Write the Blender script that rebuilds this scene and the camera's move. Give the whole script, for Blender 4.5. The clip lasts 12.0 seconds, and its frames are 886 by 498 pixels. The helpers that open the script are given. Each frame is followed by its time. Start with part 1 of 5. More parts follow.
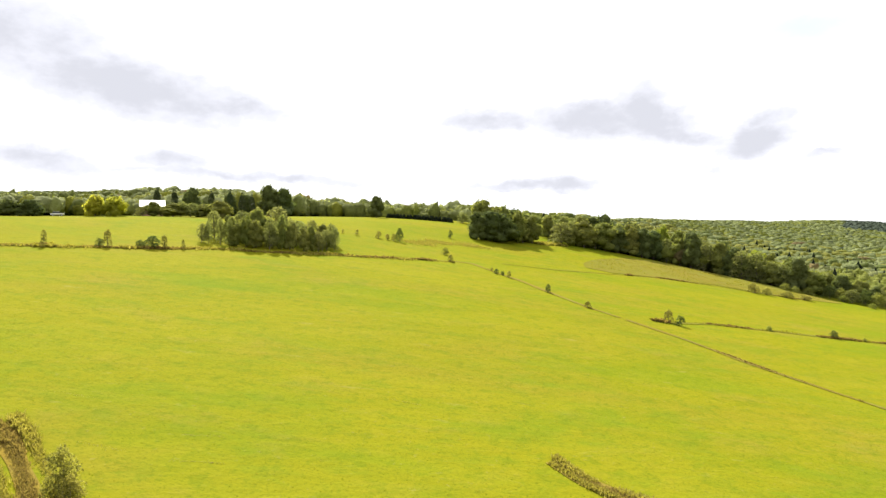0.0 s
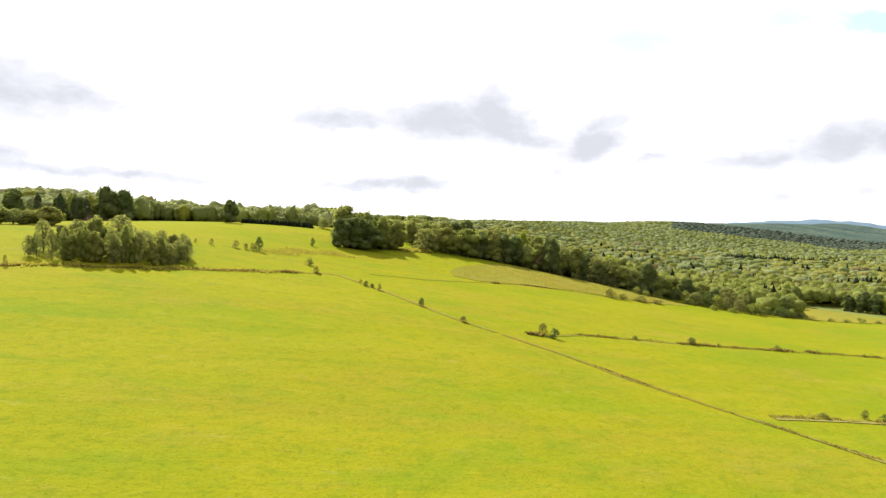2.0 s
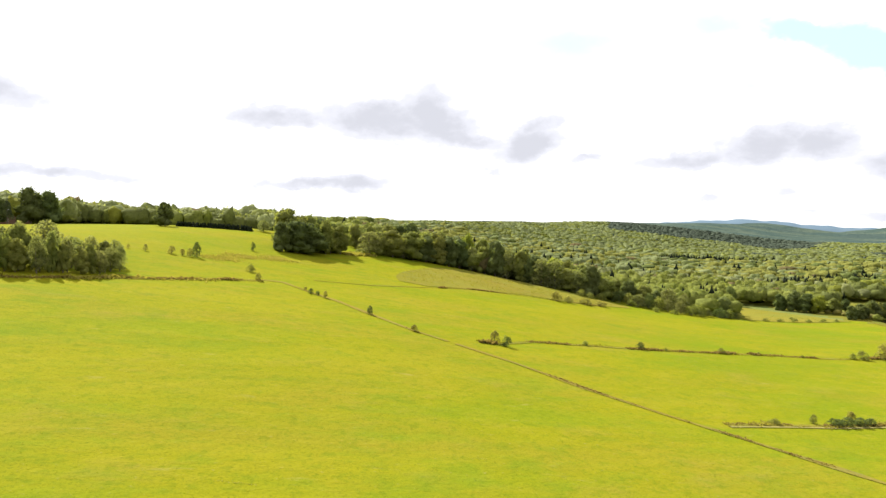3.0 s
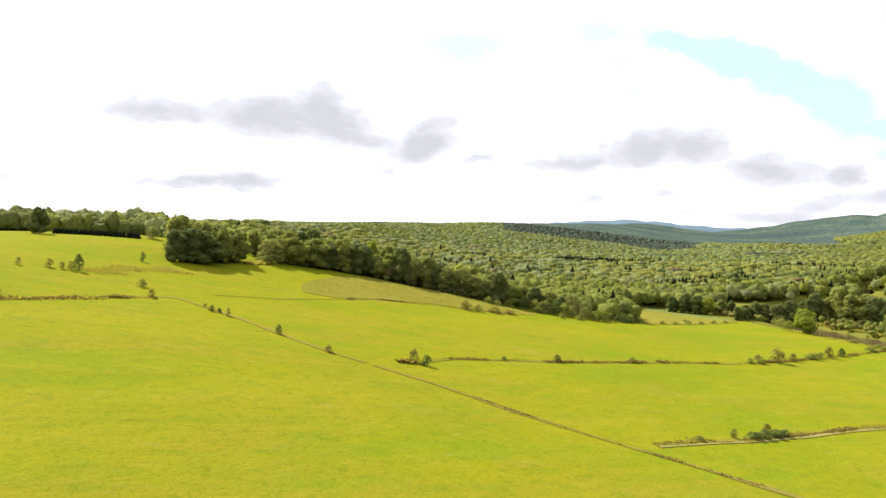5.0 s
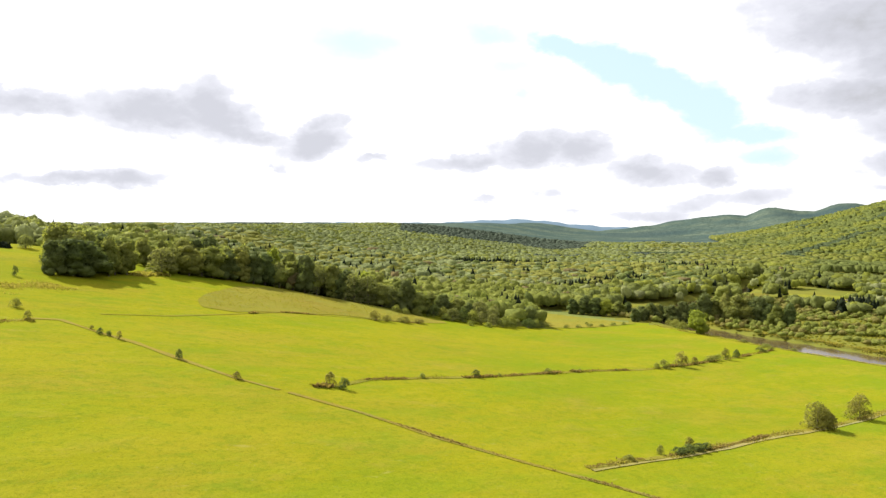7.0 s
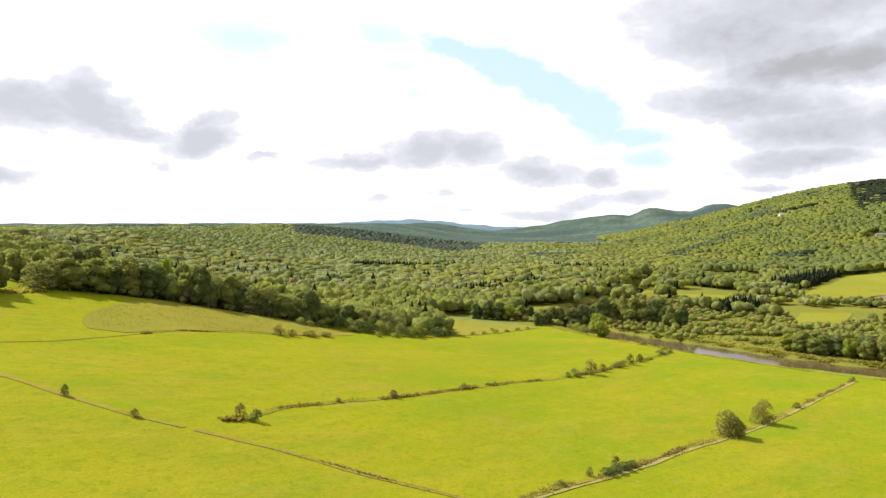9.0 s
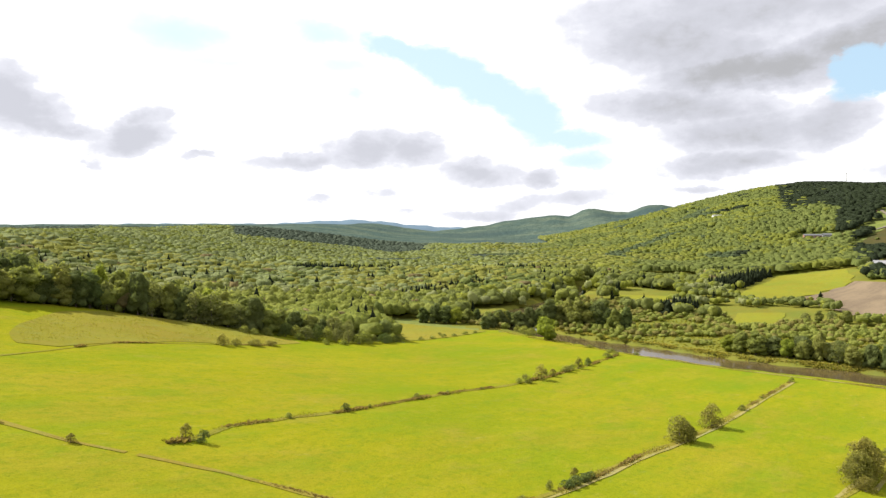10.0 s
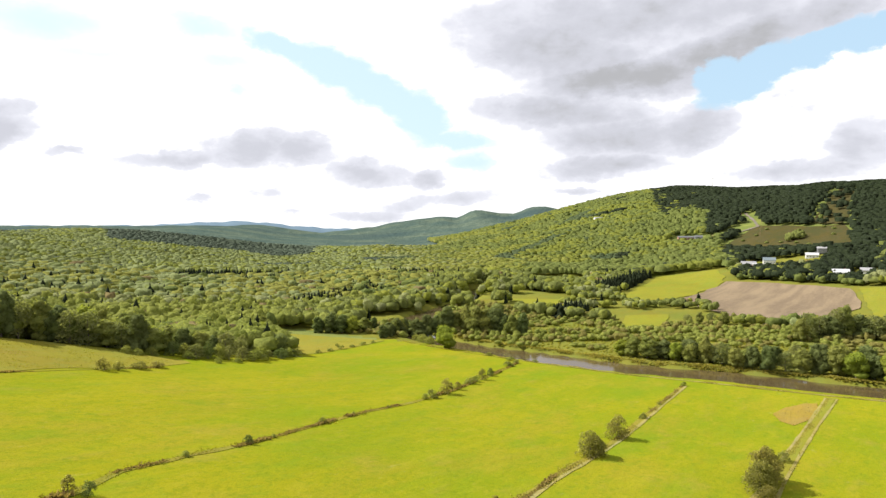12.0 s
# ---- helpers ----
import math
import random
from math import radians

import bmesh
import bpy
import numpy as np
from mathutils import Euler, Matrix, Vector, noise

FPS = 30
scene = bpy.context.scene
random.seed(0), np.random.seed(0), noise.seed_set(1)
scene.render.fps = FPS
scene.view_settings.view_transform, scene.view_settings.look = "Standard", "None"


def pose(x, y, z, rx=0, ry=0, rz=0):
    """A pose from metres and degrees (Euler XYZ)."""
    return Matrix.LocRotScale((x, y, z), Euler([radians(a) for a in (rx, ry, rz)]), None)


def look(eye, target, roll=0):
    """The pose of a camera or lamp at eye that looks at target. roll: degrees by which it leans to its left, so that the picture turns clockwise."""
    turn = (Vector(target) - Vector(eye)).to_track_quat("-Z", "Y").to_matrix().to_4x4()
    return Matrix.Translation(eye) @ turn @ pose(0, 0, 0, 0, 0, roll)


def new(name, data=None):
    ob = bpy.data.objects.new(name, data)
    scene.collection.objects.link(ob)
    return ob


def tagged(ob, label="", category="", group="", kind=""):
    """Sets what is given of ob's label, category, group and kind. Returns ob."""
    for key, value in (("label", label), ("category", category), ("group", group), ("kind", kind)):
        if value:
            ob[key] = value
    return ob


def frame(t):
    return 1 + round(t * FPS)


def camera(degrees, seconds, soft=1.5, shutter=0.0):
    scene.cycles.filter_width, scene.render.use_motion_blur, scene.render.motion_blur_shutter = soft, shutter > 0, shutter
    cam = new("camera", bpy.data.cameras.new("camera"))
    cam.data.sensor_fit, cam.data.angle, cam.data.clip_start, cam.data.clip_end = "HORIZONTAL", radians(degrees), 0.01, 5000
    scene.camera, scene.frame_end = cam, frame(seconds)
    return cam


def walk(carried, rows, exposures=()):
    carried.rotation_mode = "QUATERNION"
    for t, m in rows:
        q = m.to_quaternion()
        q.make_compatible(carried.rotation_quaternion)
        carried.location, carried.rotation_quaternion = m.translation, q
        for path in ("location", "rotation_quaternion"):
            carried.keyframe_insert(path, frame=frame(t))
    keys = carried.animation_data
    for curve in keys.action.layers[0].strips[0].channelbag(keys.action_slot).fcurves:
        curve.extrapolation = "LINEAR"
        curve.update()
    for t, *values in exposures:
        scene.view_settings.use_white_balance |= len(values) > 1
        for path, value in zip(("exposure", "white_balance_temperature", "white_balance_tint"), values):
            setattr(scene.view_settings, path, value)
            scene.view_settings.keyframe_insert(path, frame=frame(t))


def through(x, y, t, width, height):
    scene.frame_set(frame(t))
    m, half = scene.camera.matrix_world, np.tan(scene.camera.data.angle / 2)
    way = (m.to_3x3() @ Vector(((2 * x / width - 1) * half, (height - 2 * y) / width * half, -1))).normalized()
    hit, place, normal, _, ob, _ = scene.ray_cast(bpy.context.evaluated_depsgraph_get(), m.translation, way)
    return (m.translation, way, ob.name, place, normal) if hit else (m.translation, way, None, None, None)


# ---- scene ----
cam = camera(63.20, 12.0, soft=1.4)

# seconds, x, y, z, yaw (to the left of +y), pitch (up), roll
FLIGHT = [
    (0, -0.00, 0.00, 0.00, 0.001, -1.855, 0.093),
    (0.5, -1.21, 2.34, 0.89, -3.097, -1.874, 0.120),
    (1, -2.30, 4.93, 1.78, -6.150, -1.890, 0.146),
    (1.5, -3.37, 7.46, 2.58, -8.859, -1.903, 0.160),
    (2, -4.33, 10.02, 3.44, -11.690, -1.916, 0.156),
    (2.5, -5.31, 12.75, 4.28, -14.311, -1.925, 0.135),
    (3, -6.04, 15.58, 5.12, -16.570, -1.944, 0.107),
    (5, -8.38, 26.07, 8.46, -24.974, -1.964, 0.162),
    (5.5, -8.85, 28.66, 9.31, -27.013, -1.975, 0.153),
    (6, -9.12, 31.53, 10.16, -29.147, -1.996, 0.134),
    (6.5, -9.40, 34.21, 11.02, -31.238, -2.019, 0.106),
    (7, -9.38, 36.91, 11.89, -33.397, -2.031, 0.064),
    (9, -9.04, 47.39, 15.64, -41.807, -2.067, -0.104),
    (9.5, -8.92, 50.02, 16.59, -44.061, -2.066, -0.115),
    (10, -8.49, 52.58, 17.71, -46.445, -2.065, -0.130),
    (10.5, -8.04, 55.11, 18.73, -48.679, -2.072, -0.150),
    (11, -7.48, 57.52, 19.81, -50.972, -2.070, -0.164),
    (11.5, -7.04, 60.11, 20.78, -53.128, -2.064, -0.174),
    (12, -6.13, 62.34, 21.85, -55.366, -2.047, -0.192),
]


def aim(x, y, z, yaw, pitch, roll):
    """A camera pose from its place and yaw, pitch and roll in degrees."""
    a, b = radians(yaw), radians(pitch)
    ahead = Vector((-math.sin(a) * math.cos(b), math.cos(a) * math.cos(b), math.sin(b)))
    eye = Vector((x, y, z))
    return look(eye, eye + ahead, roll)


EXPOSURE = [(0.0, 1.38), (3.0, 1.34), (7.0, 1.24), (12.0, 1.2)]
walk(cam, [(t, aim(*p)) for t, *p in FLIGHT], exposures=EXPOSURE)

# ---- sky and sun ----
SUN_AZ, SUN_EL = -20.0, 42.0  # degrees, azimuth clockwise from +y
sun_dir = Vector((math.sin(radians(SUN_AZ)) * math.cos(radians(SUN_EL)), math.cos(radians(SUN_AZ)) * math.cos(radians(SUN_EL)), math.sin(radians(SUN_EL))))
lamp = bpy.data.lights.new("sun", "SUN")
lamp.energy, lamp.angle, lamp.color = 4.8, radians(0.53), (1.0, 0.95, 0.86)
sun = new("sun", lamp)
sun.matrix_world = look(sun_dir * 3000, (0, 0, 0))

# cloud undersides and gaps of open sky: azimuth, elevation, half width, half height, tilt (degrees), how strong
CLOUDS_AHEAD = [
    (-29.7, 12.7, 5.5, 2.5, -12, 0.9), (-23.5, 10.0, 9.5, 2.1, -9, 1.1), (-16.7, 8.9, 4.5, 1.0, -6, 1.0), (-29.5, 4.5, 4.1, 0.9, -4, 0.95), (-20.7, 4.8, 2.5, 0.7, -6, 0.9), (-15.5, 3.8, 9.6, 0.4, -3, 0.85),
    (3.6, 8.3, 4.2, 0.8, 2, 0.95), (12.2, 8.1, 5.1, 1.6, -4, 1.1), (15.9, 8.3, 3.1, 2.2, -25, 1.1), (17.6, 6.8, 3.7, 0.8, -8, 1.0), (23.3, 6.3, 3.0, 1.2, 14, 1.1), (24.2, 7.6, 1.5, 0.8, 20, 0.9),
    (7.4, 3.2, 5.7, 0.5, 2, 0.95), (9.6, 3.3, 2.6, 0.7, 0, 1.0), (27.7, 5.2, 1.4, 0.3, 4, 0.7), (20.8, 4.3, 0.7, 0.5, 0, 0.6),
]
CLOUDS_OVER_VALLEY = [
    (35.0, 4.8, 4.3, 0.6, 3, 1.0), (40.5, 5.8, 3.5, 1.4, 8, 1.15), (44.2, 5.7, 2.8, 1.3, -5, 1.15), (49.8, 3.9, 3.1, 1.1, -6, 1.1), (54.1, 3.5, 1.5, 0.8, 15, 1.0), (41.8, 2.5, 1.5, 0.5, 4, 0.7),
    (36.5, 2.0, 1.1, 0.3, 0, 0.7), (43.5, 1.0, 0.9, 0.3, 0, 0.6), (52.9, 1.5, 3.2, 0.6, 10, 0.8), (49.3, 0.6, 3.0, 0.4, 0, 0.8), (57.0, 2.0, 4.0, 0.6, 6, 0.8),
]
CLOUDS_OVER_HILL = [
    (70.4, 15.3, 13.7, 2.4, 0, 1.25), (64.9, 13.0, 8.2, 2.5, -10, 1.35), (69.6, 10.9, 7.1, 1.6, 4, 1.8), (77.2, 12.4, 7.3, 2.0, 18, 1.6), (81.6, 13.9, 6.1, 1.5, 14, 1.35), (64.9, 8.5, 6.5, 1.4, -3, 1.35),
    (68.8, 6.5, 5.5, 1.6, 0, 1.35), (74.0, 6.9, 3.4, 1.7, 12, 1.3), (68.0, 4.3, 4.5, 1.0, 4, 1.3), (82.2, 3.8, 5.0, 0.8, 4, 1.0), (85.4, 5.2, 2.0, 1.9, 25, 0.95), (65.8, 2.4, 1.7, 0.3, 0, 0.8),
]
SKY_GAPS = [
    (38.5, 12.2, 3.3, 0.8, -4, 0.45), (42.9, 13.3, 3.2, 1.1, -18, 1.1), (46.8, 12.0, 3.9, 1.5, -22, 1.2), (50.7, 10.1, 4.0, 1.5, -20, 1.2), (53.6, 8.4, 2.2, 2.2, -40, 1.2), (56.0, 6.6, 3.8, 0.9, -3, 1.0),
    (57.8, 4.9, 2.5, 0.8, 0, 0.75), (76.3, 10.3, 1.5, 1.8, -10, 1.4), (78.4, 10.5, 4.2, 1.4, 28, 1.5), (82.7, 12.2, 3.9, 1.0, 22, 1.5), (86.4, 12.8, 2.9, 1.1, 20, 1.5), (26.5, 13.8, 5.0, 1.8, 0, 0.6),
    (29.2, 11.9, 5.8, 0.6, -2, 0.4), (36.9, 14.6, 4.0, 1.0, -6, 0.55), (40.1, 10.1, 1.2, 0.7, 0, 0.5),
]


class Nodes:
    """A short way to write node trees."""

    def __init__(self, tree):
        self.tree = tree
        tree.nodes.clear()

    def add(self, kind):
        return self.tree.nodes.new(kind)

    def put(self, socket, value):
        if isinstance(value, bpy.types.NodeSocket):
            self.tree.links.new(value, socket)
        else:
            socket.default_value = (*value[:3], 1.0) if socket.type == "RGBA" else value

    def math(self, op, a, b=0.0, c=0.0, clamp=False):
        node = self.tree.nodes.new("ShaderNodeMath")
        node.operation, node.use_clamp = op, clamp
        for s, v in zip(node.inputs, (a, b, c)):
            self.put(s, v)
        return node.outputs[0]

    def vec(self, op, a, b=(0, 0, 0), scale=None):
        node = self.tree.nodes.new("ShaderNodeVectorMath")
        node.operation = op
        self.put(node.inputs[0], a)
        self.put(node.inputs[1], b)
        if scale is not None:
            self.put(node.inputs["Scale"], scale)
        return node.outputs["Value"] if op in ("LENGTH", "DOT_PRODUCT", "DISTANCE") else node.outputs["Vector"]

    def noise(self, where, scale, detail=4.0, rough=0.55, colour=False):
        node = self.tree.nodes.new("ShaderNodeTexNoise")
        self.put(node.inputs["Vector"], where)
        self.put(node.inputs["Scale"], scale)
        self.put(node.inputs["Detail"], detail)
        self.put(node.inputs["Roughness"], rough)
        return node.outputs["Color" if colour else "Fac"]

    def mix(self, fac, a, b, blend="MIX"):
        node = self.tree.nodes.new("ShaderNodeMix")
        node.data_type, node.blend_type = "RGBA", blend
        self.put(node.inputs["Factor"], fac)
        for s, v in ((node.inputs[6], a), (node.inputs[7], b)):
            self.put(s, v if isinstance(v, bpy.types.NodeSocket) else (*v[:3], 1.0))
        return node.outputs[2]

    def span(self, v, lo, hi, a=0.0, b=1.0, smooth=True):
        node = self.tree.nodes.new("ShaderNodeMapRange")
        node.interpolation_type = "SMOOTHSTEP" if smooth else "LINEAR"
        for s, x in zip(node.inputs, (v, lo, hi, a, b)):
            self.put(s, x)
        return node.outputs[0]


world = bpy.data.worlds.new("sky")
scene.world = world
world.use_nodes = True
n = Nodes(world.node_tree)
way = n.add("ShaderNodeTexCoord").outputs["Generated"]
split = n.add("ShaderNodeSeparateXYZ")
n.put(split.inputs[0], way)
az = n.math("DEGREES", n.math("ARCTAN2", split.outputs[0], split.outputs[1]))
el = n.math("DEGREES", n.math("ARCSINE", split.outputs[2]))
joined = n.add("ShaderNodeCombineXYZ")
n.put(joined.inputs[0], az)
n.put(joined.inputs[1], el)
flat = joined.outputs[0]
stretch = n.vec("MULTIPLY", flat, (0.6, 1.0, 1.0))
broad_wave = n.vec("SUBTRACT", n.noise(stretch, 0.35, 2.0, 0.5, True), (0.5, 0.5, 0.5))
billows = n.vec("SUBTRACT", n.noise(stretch, 1.1, 6.0, 0.62, True), (0.5, 0.5, 0.5))
warped = n.vec("ADD", n.vec("ADD", flat, n.vec("MULTIPLY", broad_wave, (2.6, 0.9, 0.0))), n.vec("MULTIPLY", billows, (2.2, 1.3, 0.0)))


def spread(spots, wider):
    """How deep a direction lies inside the nearest of some tilted ovals."""
    total = None
    for a, e, ra, re, tilt, much in spots:
        off = n.vec("SUBTRACT", warped, (a, e, 0))
        ra, re = ra * wider, re * wider
        c, s = math.cos(radians(tilt)), math.sin(radians(tilt))
        u = n.vec("DOT_PRODUCT", off, (c / ra, s / ra, 0))
        v = n.vec("DOT_PRODUCT", off, (-s / re, c / re, 0))
        inside_by = n.math("SUBTRACT", 1.0, n.math("ADD", n.math("MULTIPLY", u, u), n.math("MULTIPLY", v, v)), clamp=True)
        inside_by = n.math("MULTIPLY", inside_by, much)
        total = inside_by if total is None else n.math("MAXIMUM", total, inside_by)
    return total


grey = n.math("MAXIMUM", n.math("MULTIPLY", spread(CLOUDS_AHEAD, 1.28), 1.12), spread(CLOUDS_OVER_VALLEY + CLOUDS_OVER_HILL, 1.3))
gap = spread(SKY_GAPS, 1.15)
billow = n.math("SUBTRACT", n.noise(stretch, 0.6, 6.0, 0.58), 0.5)
grey = n.math("ADD", grey, n.math("MULTIPLY", billow, n.math("MULTIPLY", n.span(grey, 0.0, 0.5), 1.3)))
puffs = n.math("MULTIPLY", n.span(n.noise(stretch, 0.3, 7.0, 0.62), 0.5, 0.72, 0.0, 0.6), n.span(az, 40.0, 75.0))
grey = n.math("MAXIMUM", grey, puffs)
gap_edge = n.math("MULTIPLY", n.span(n.math("ADD", gap, n.math("MULTIPLY", billow, 0.5)), 0.08, 0.42), n.span(gap, 0.1, 0.8, 0.25, 1.0))
sky = n.add("ShaderNodeTexSky")
sky.sky_type = "NISHITA"
sky.sun_disc, sky.sun_elevation, sky.sun_rotation = False, radians(SUN_EL), radians(SUN_AZ)
sky.air_density, sky.dust_density = 1.0, 1.5
# cloud light: brighter towards the sun, duller away from it
toward = n.vec("DOT_PRODUCT", way, tuple(sun_dir))
glow = n.span(toward, -0.9, -0.15, 5.4, 6.0, False)
white = n.vec("SCALE", (1.0, 1.0, 1.01), scale=glow)
thin = n.mix(n.span(grey, 0.05, 0.62), white, (4.2, 4.25, 4.65))
thick = n.mix(n.span(grey, 0.55, 1.2), thin, (3.35, 3.4, 3.75))
cloud = n.mix(n.math("MULTIPLY", n.span(grey, 1.1, 1.75), n.span(az, 54.0, 62.0)), thick, (2.5, 2.52, 2.64))
blue = n.mix(0.8, sky.outputs[0], n.mix(n.span(az, 62.0, 74.0), (3.75, 4.75, 5.5), (2.9, 4.0, 4.9)))
total = n.mix(gap_edge, cloud, blue)
lower = n.mix(n.span(el, -1.5, -0.3), (1.2, 1.3, 0.9), total)
back = n.add("ShaderNodeBackground")
n.put(back.inputs["Color"], lower)
back.inputs["Strength"].default_value = 0.088
n.put(n.add("ShaderNodeOutputWorld").inputs[0], back.outputs[0])


# ---- materials ----
def material(name):
    m = bpy.data.materials.new(name)
    m.use_nodes = True
    return m, Nodes(m.node_tree)


def finish(n, colour, rough=0.9, bump=None, strength=0.3, distance=0.3, through=0.0, spec=0.2):
    """A rough surface; through is the share of light that passes, as in leaves and blades."""
    b = n.add("ShaderNodeBsdfPrincipled")
    n.put(b.inputs["Base Color"], colour)
    n.put(b.inputs["Roughness"], rough)
    b.inputs["Specular IOR Level"].default_value = spec
    if bump is not None:
        node = n.add("ShaderNodeBump")
        n.put(node.inputs["Height"], bump)
        node.inputs["Strength"].default_value, node.inputs["Distance"].default_value = strength, distance
        n.put(b.inputs["Normal"], node.outputs[0])
    last = b.outputs[0]
    if through:
        t = n.add("ShaderNodeBsdfTranslucent")
        n.put(t.inputs["Color"], n.mix(1.0, colour, (1.0, 1.0, 0.55), "MULTIPLY"))
        mixed = n.add("ShaderNodeMixShader")
        mixed.inputs[0].default_value = through
        n.put(mixed.inputs[1], last)
        n.put(mixed.inputs[2], t.outputs[0])
        last = mixed.outputs[0]
    n.put(n.add("ShaderNodeOutputMaterial").inputs[0], last)


def place(n):
    return n.add("ShaderNodeNewGeometry").outputs["Position"]


def grass_material(name, a, b, dry, streak=0.0, gloss=0.0):
    """Mown meadow: two greens in broad drifts, dry tufts and fine grain."""
    m, n = material(name)
    p = place(n)
    broad = n.noise(n.vec("MULTIPLY", p, (1, 1, 0.2)), 0.018, 4.0, 0.6)
    mid = n.noise(n.vec("MULTIPLY", p, (0.55, 1.0, 1.0)), 0.11, 6.0, 0.65)
    swath = n.noise(n.vec("MULTIPLY", p, (0.13, 0.26, 0.3)), 1.0, 4.0, 0.6)
    fine = n.noise(p, 1.1, 5.0, 0.7)
    part_x = n.add("ShaderNodeSeparateXYZ")
    n.put(part_x.inputs[0], p)
    lush = n.span(n.math("ADD", part_x.outputs[0], n.math("MULTIPLY", part_x.outputs[1], -0.25)), 20.0, 170.0, 0.1, -0.05)
    c = n.mix(n.span(n.math("ADD", broad, lush), 0.33, 0.67), a, b)
    tan = n.noise(n.vec("MULTIPLY", n.vec("ADD", p, (0.0, 55.0, 9.0)), (0.7, 1.3, 1.0)), 0.03, 5.0, 0.6)
    c = n.mix(n.span(tan, 0.46, 0.68, 0.0, 0.5), c, (dry[0] * 0.95, dry[1], dry[2] * 0.5))
    c = n.mix(n.span(mid, 0.52, 0.76, 0.0, 0.45), c, dry)
    c = n.mix(n.span(swath, 0.5, 0.7, 0.0, 0.4 + streak), c, (a[0] * 0.8, a[1] * 0.95, a[2] * 1.5))
    c = n.mix(n.span(swath, 0.3, 0.47, 0.45, 0.0), c, (b[0] * 1.15, b[1] * 1.08, b[2] * 2.0))
    spots_ = n.noise(n.vec("MULTIPLY", n.vec("ADD", p, (31.0, 7.0, 0.0)), (1.0, 1.6, 1.0)), 0.05, 5.0, 0.65)
    c = n.mix(n.span(spots_, 0.52, 0.72, 0.0, 0.6), c, (a[0] * 0.78, a[1] * 0.95, a[2] * 1.4))
    c = n.mix(n.span(fine, 0.3, 0.47, 0.3, 0.0), c, (a[0] * 0.45, a[1] * 0.5, a[2]))
    c = n.mix(n.span(fine, 0.6, 0.75, 0.0, 0.35), c, (dry[0] * 1.3, dry[1] * 1.35, dry[2] * 3.0))
    sweep = n.noise(n.vec("MULTIPLY", n.vec("ADD", p, (90.0, 20.0, 0.0)), (0.25, 1.0, 1.0)), 0.055, 5.0, 0.6)
    c = n.mix(n.span(sweep, 0.5, 0.66, 0.0, 0.3), c, (a[0] * 0.72, a[1] * 1.02, a[2] * 1.2))
    c = n.mix(n.span(sweep, 0.36, 0.48, 0.25, 0.0), c, (b[0] * 1.16, b[1] * 1.12, b[2] * 1.6))
    mottle = n.noise(p, 0.45, 4.0, 0.7)
    c = n.mix(n.span(mottle, 0.34, 0.5, 0.4, 0.0), c, (a[0] * 0.66, a[1] * 0.78, a[2]))
    tuft = n.noise(p, 2.6, 4.0, 0.7)
    # shade between tufts put into the colour, where the bump dips
    c = n.mix(n.span(tuft, 0.34, 0.5, 0.4, 0.0), c, (a[0] * 0.55, a[1] * 0.62, a[2]))
    c = n.mix(n.span(n.noise(n.vec("MULTIPLY", p, (0.4, 1.0, 1.0)), 0.35, 4.0, 0.7), 0.62, 0.76, 0.0, 0.25), c, (0.24, 0.21, 0.08))
    lumps = n.math("ADD", n.math("MULTIPLY", fine, 0.5), n.math("MULTIPLY", mid, 2.0))
    finish(n, c, 0.75, n.math("ADD", lumps, n.math("MULTIPLY", tuft, 0.25)), 0.5, 0.5, spec=gloss)
    return m


GRASS = grass_material("meadow_grass", (0.128, 0.152, 0.006), (0.166, 0.162, 0.007), (0.185, 0.145, 0.03), gloss=0.003)
HAY = grass_material("uncut_hay", (0.168, 0.147, 0.022), (0.142, 0.132, 0.018), (0.15, 0.105, 0.035), 0.25)
MARSH = grass_material("marsh_grass", (0.13, 0.125, 0.02), (0.095, 0.105, 0.018), (0.13, 0.10, 0.03))
LEY = grass_material("ley_grass", (0.155, 0.15, 0.018), (0.135, 0.14, 0.018), (0.15, 0.12, 0.028))


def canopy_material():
    m, n = material("hazed_far_canopy")
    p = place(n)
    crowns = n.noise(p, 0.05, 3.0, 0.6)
    # bluer than the near woods: haze of distance put into the colour
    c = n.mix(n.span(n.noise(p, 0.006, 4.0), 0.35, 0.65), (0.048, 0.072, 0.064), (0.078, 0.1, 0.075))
    # shade between crowns, painted in where the bump is low
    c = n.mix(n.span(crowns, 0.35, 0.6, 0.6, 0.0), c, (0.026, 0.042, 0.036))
    # broad dark patches: cloud shadows painted into the colour
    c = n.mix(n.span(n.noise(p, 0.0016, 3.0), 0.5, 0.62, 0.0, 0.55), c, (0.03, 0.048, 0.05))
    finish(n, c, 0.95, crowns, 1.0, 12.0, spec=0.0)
    return m


STRAW = grass_material("dry_straw", (0.22, 0.185, 0.06), (0.185, 0.165, 0.045), (0.16, 0.12, 0.05))
REDDISH = grass_material("reddish_stubble", (0.21, 0.14, 0.03), (0.175, 0.14, 0.02), (0.19, 0.11, 0.045))
# grass darkened for a cloud's shadow on the hill, put into the colour
SLOPE_SHADED = grass_material("shaded_hill_grass", (0.045, 0.043, 0.015), (0.058, 0.048, 0.018), (0.07, 0.05, 0.024))


def litter_material():
    m, n = material("woodland_floor")
    p = place(n)
    c = n.mix(n.span(n.noise(p, 0.05, 5.0), 0.35, 0.65), (0.08, 0.1, 0.025), (0.12, 0.135, 0.032))
    finish(n, c, 0.95, n.noise(p, 0.3, 5.0), 0.6, 1.0, spec=0.05)
    return m


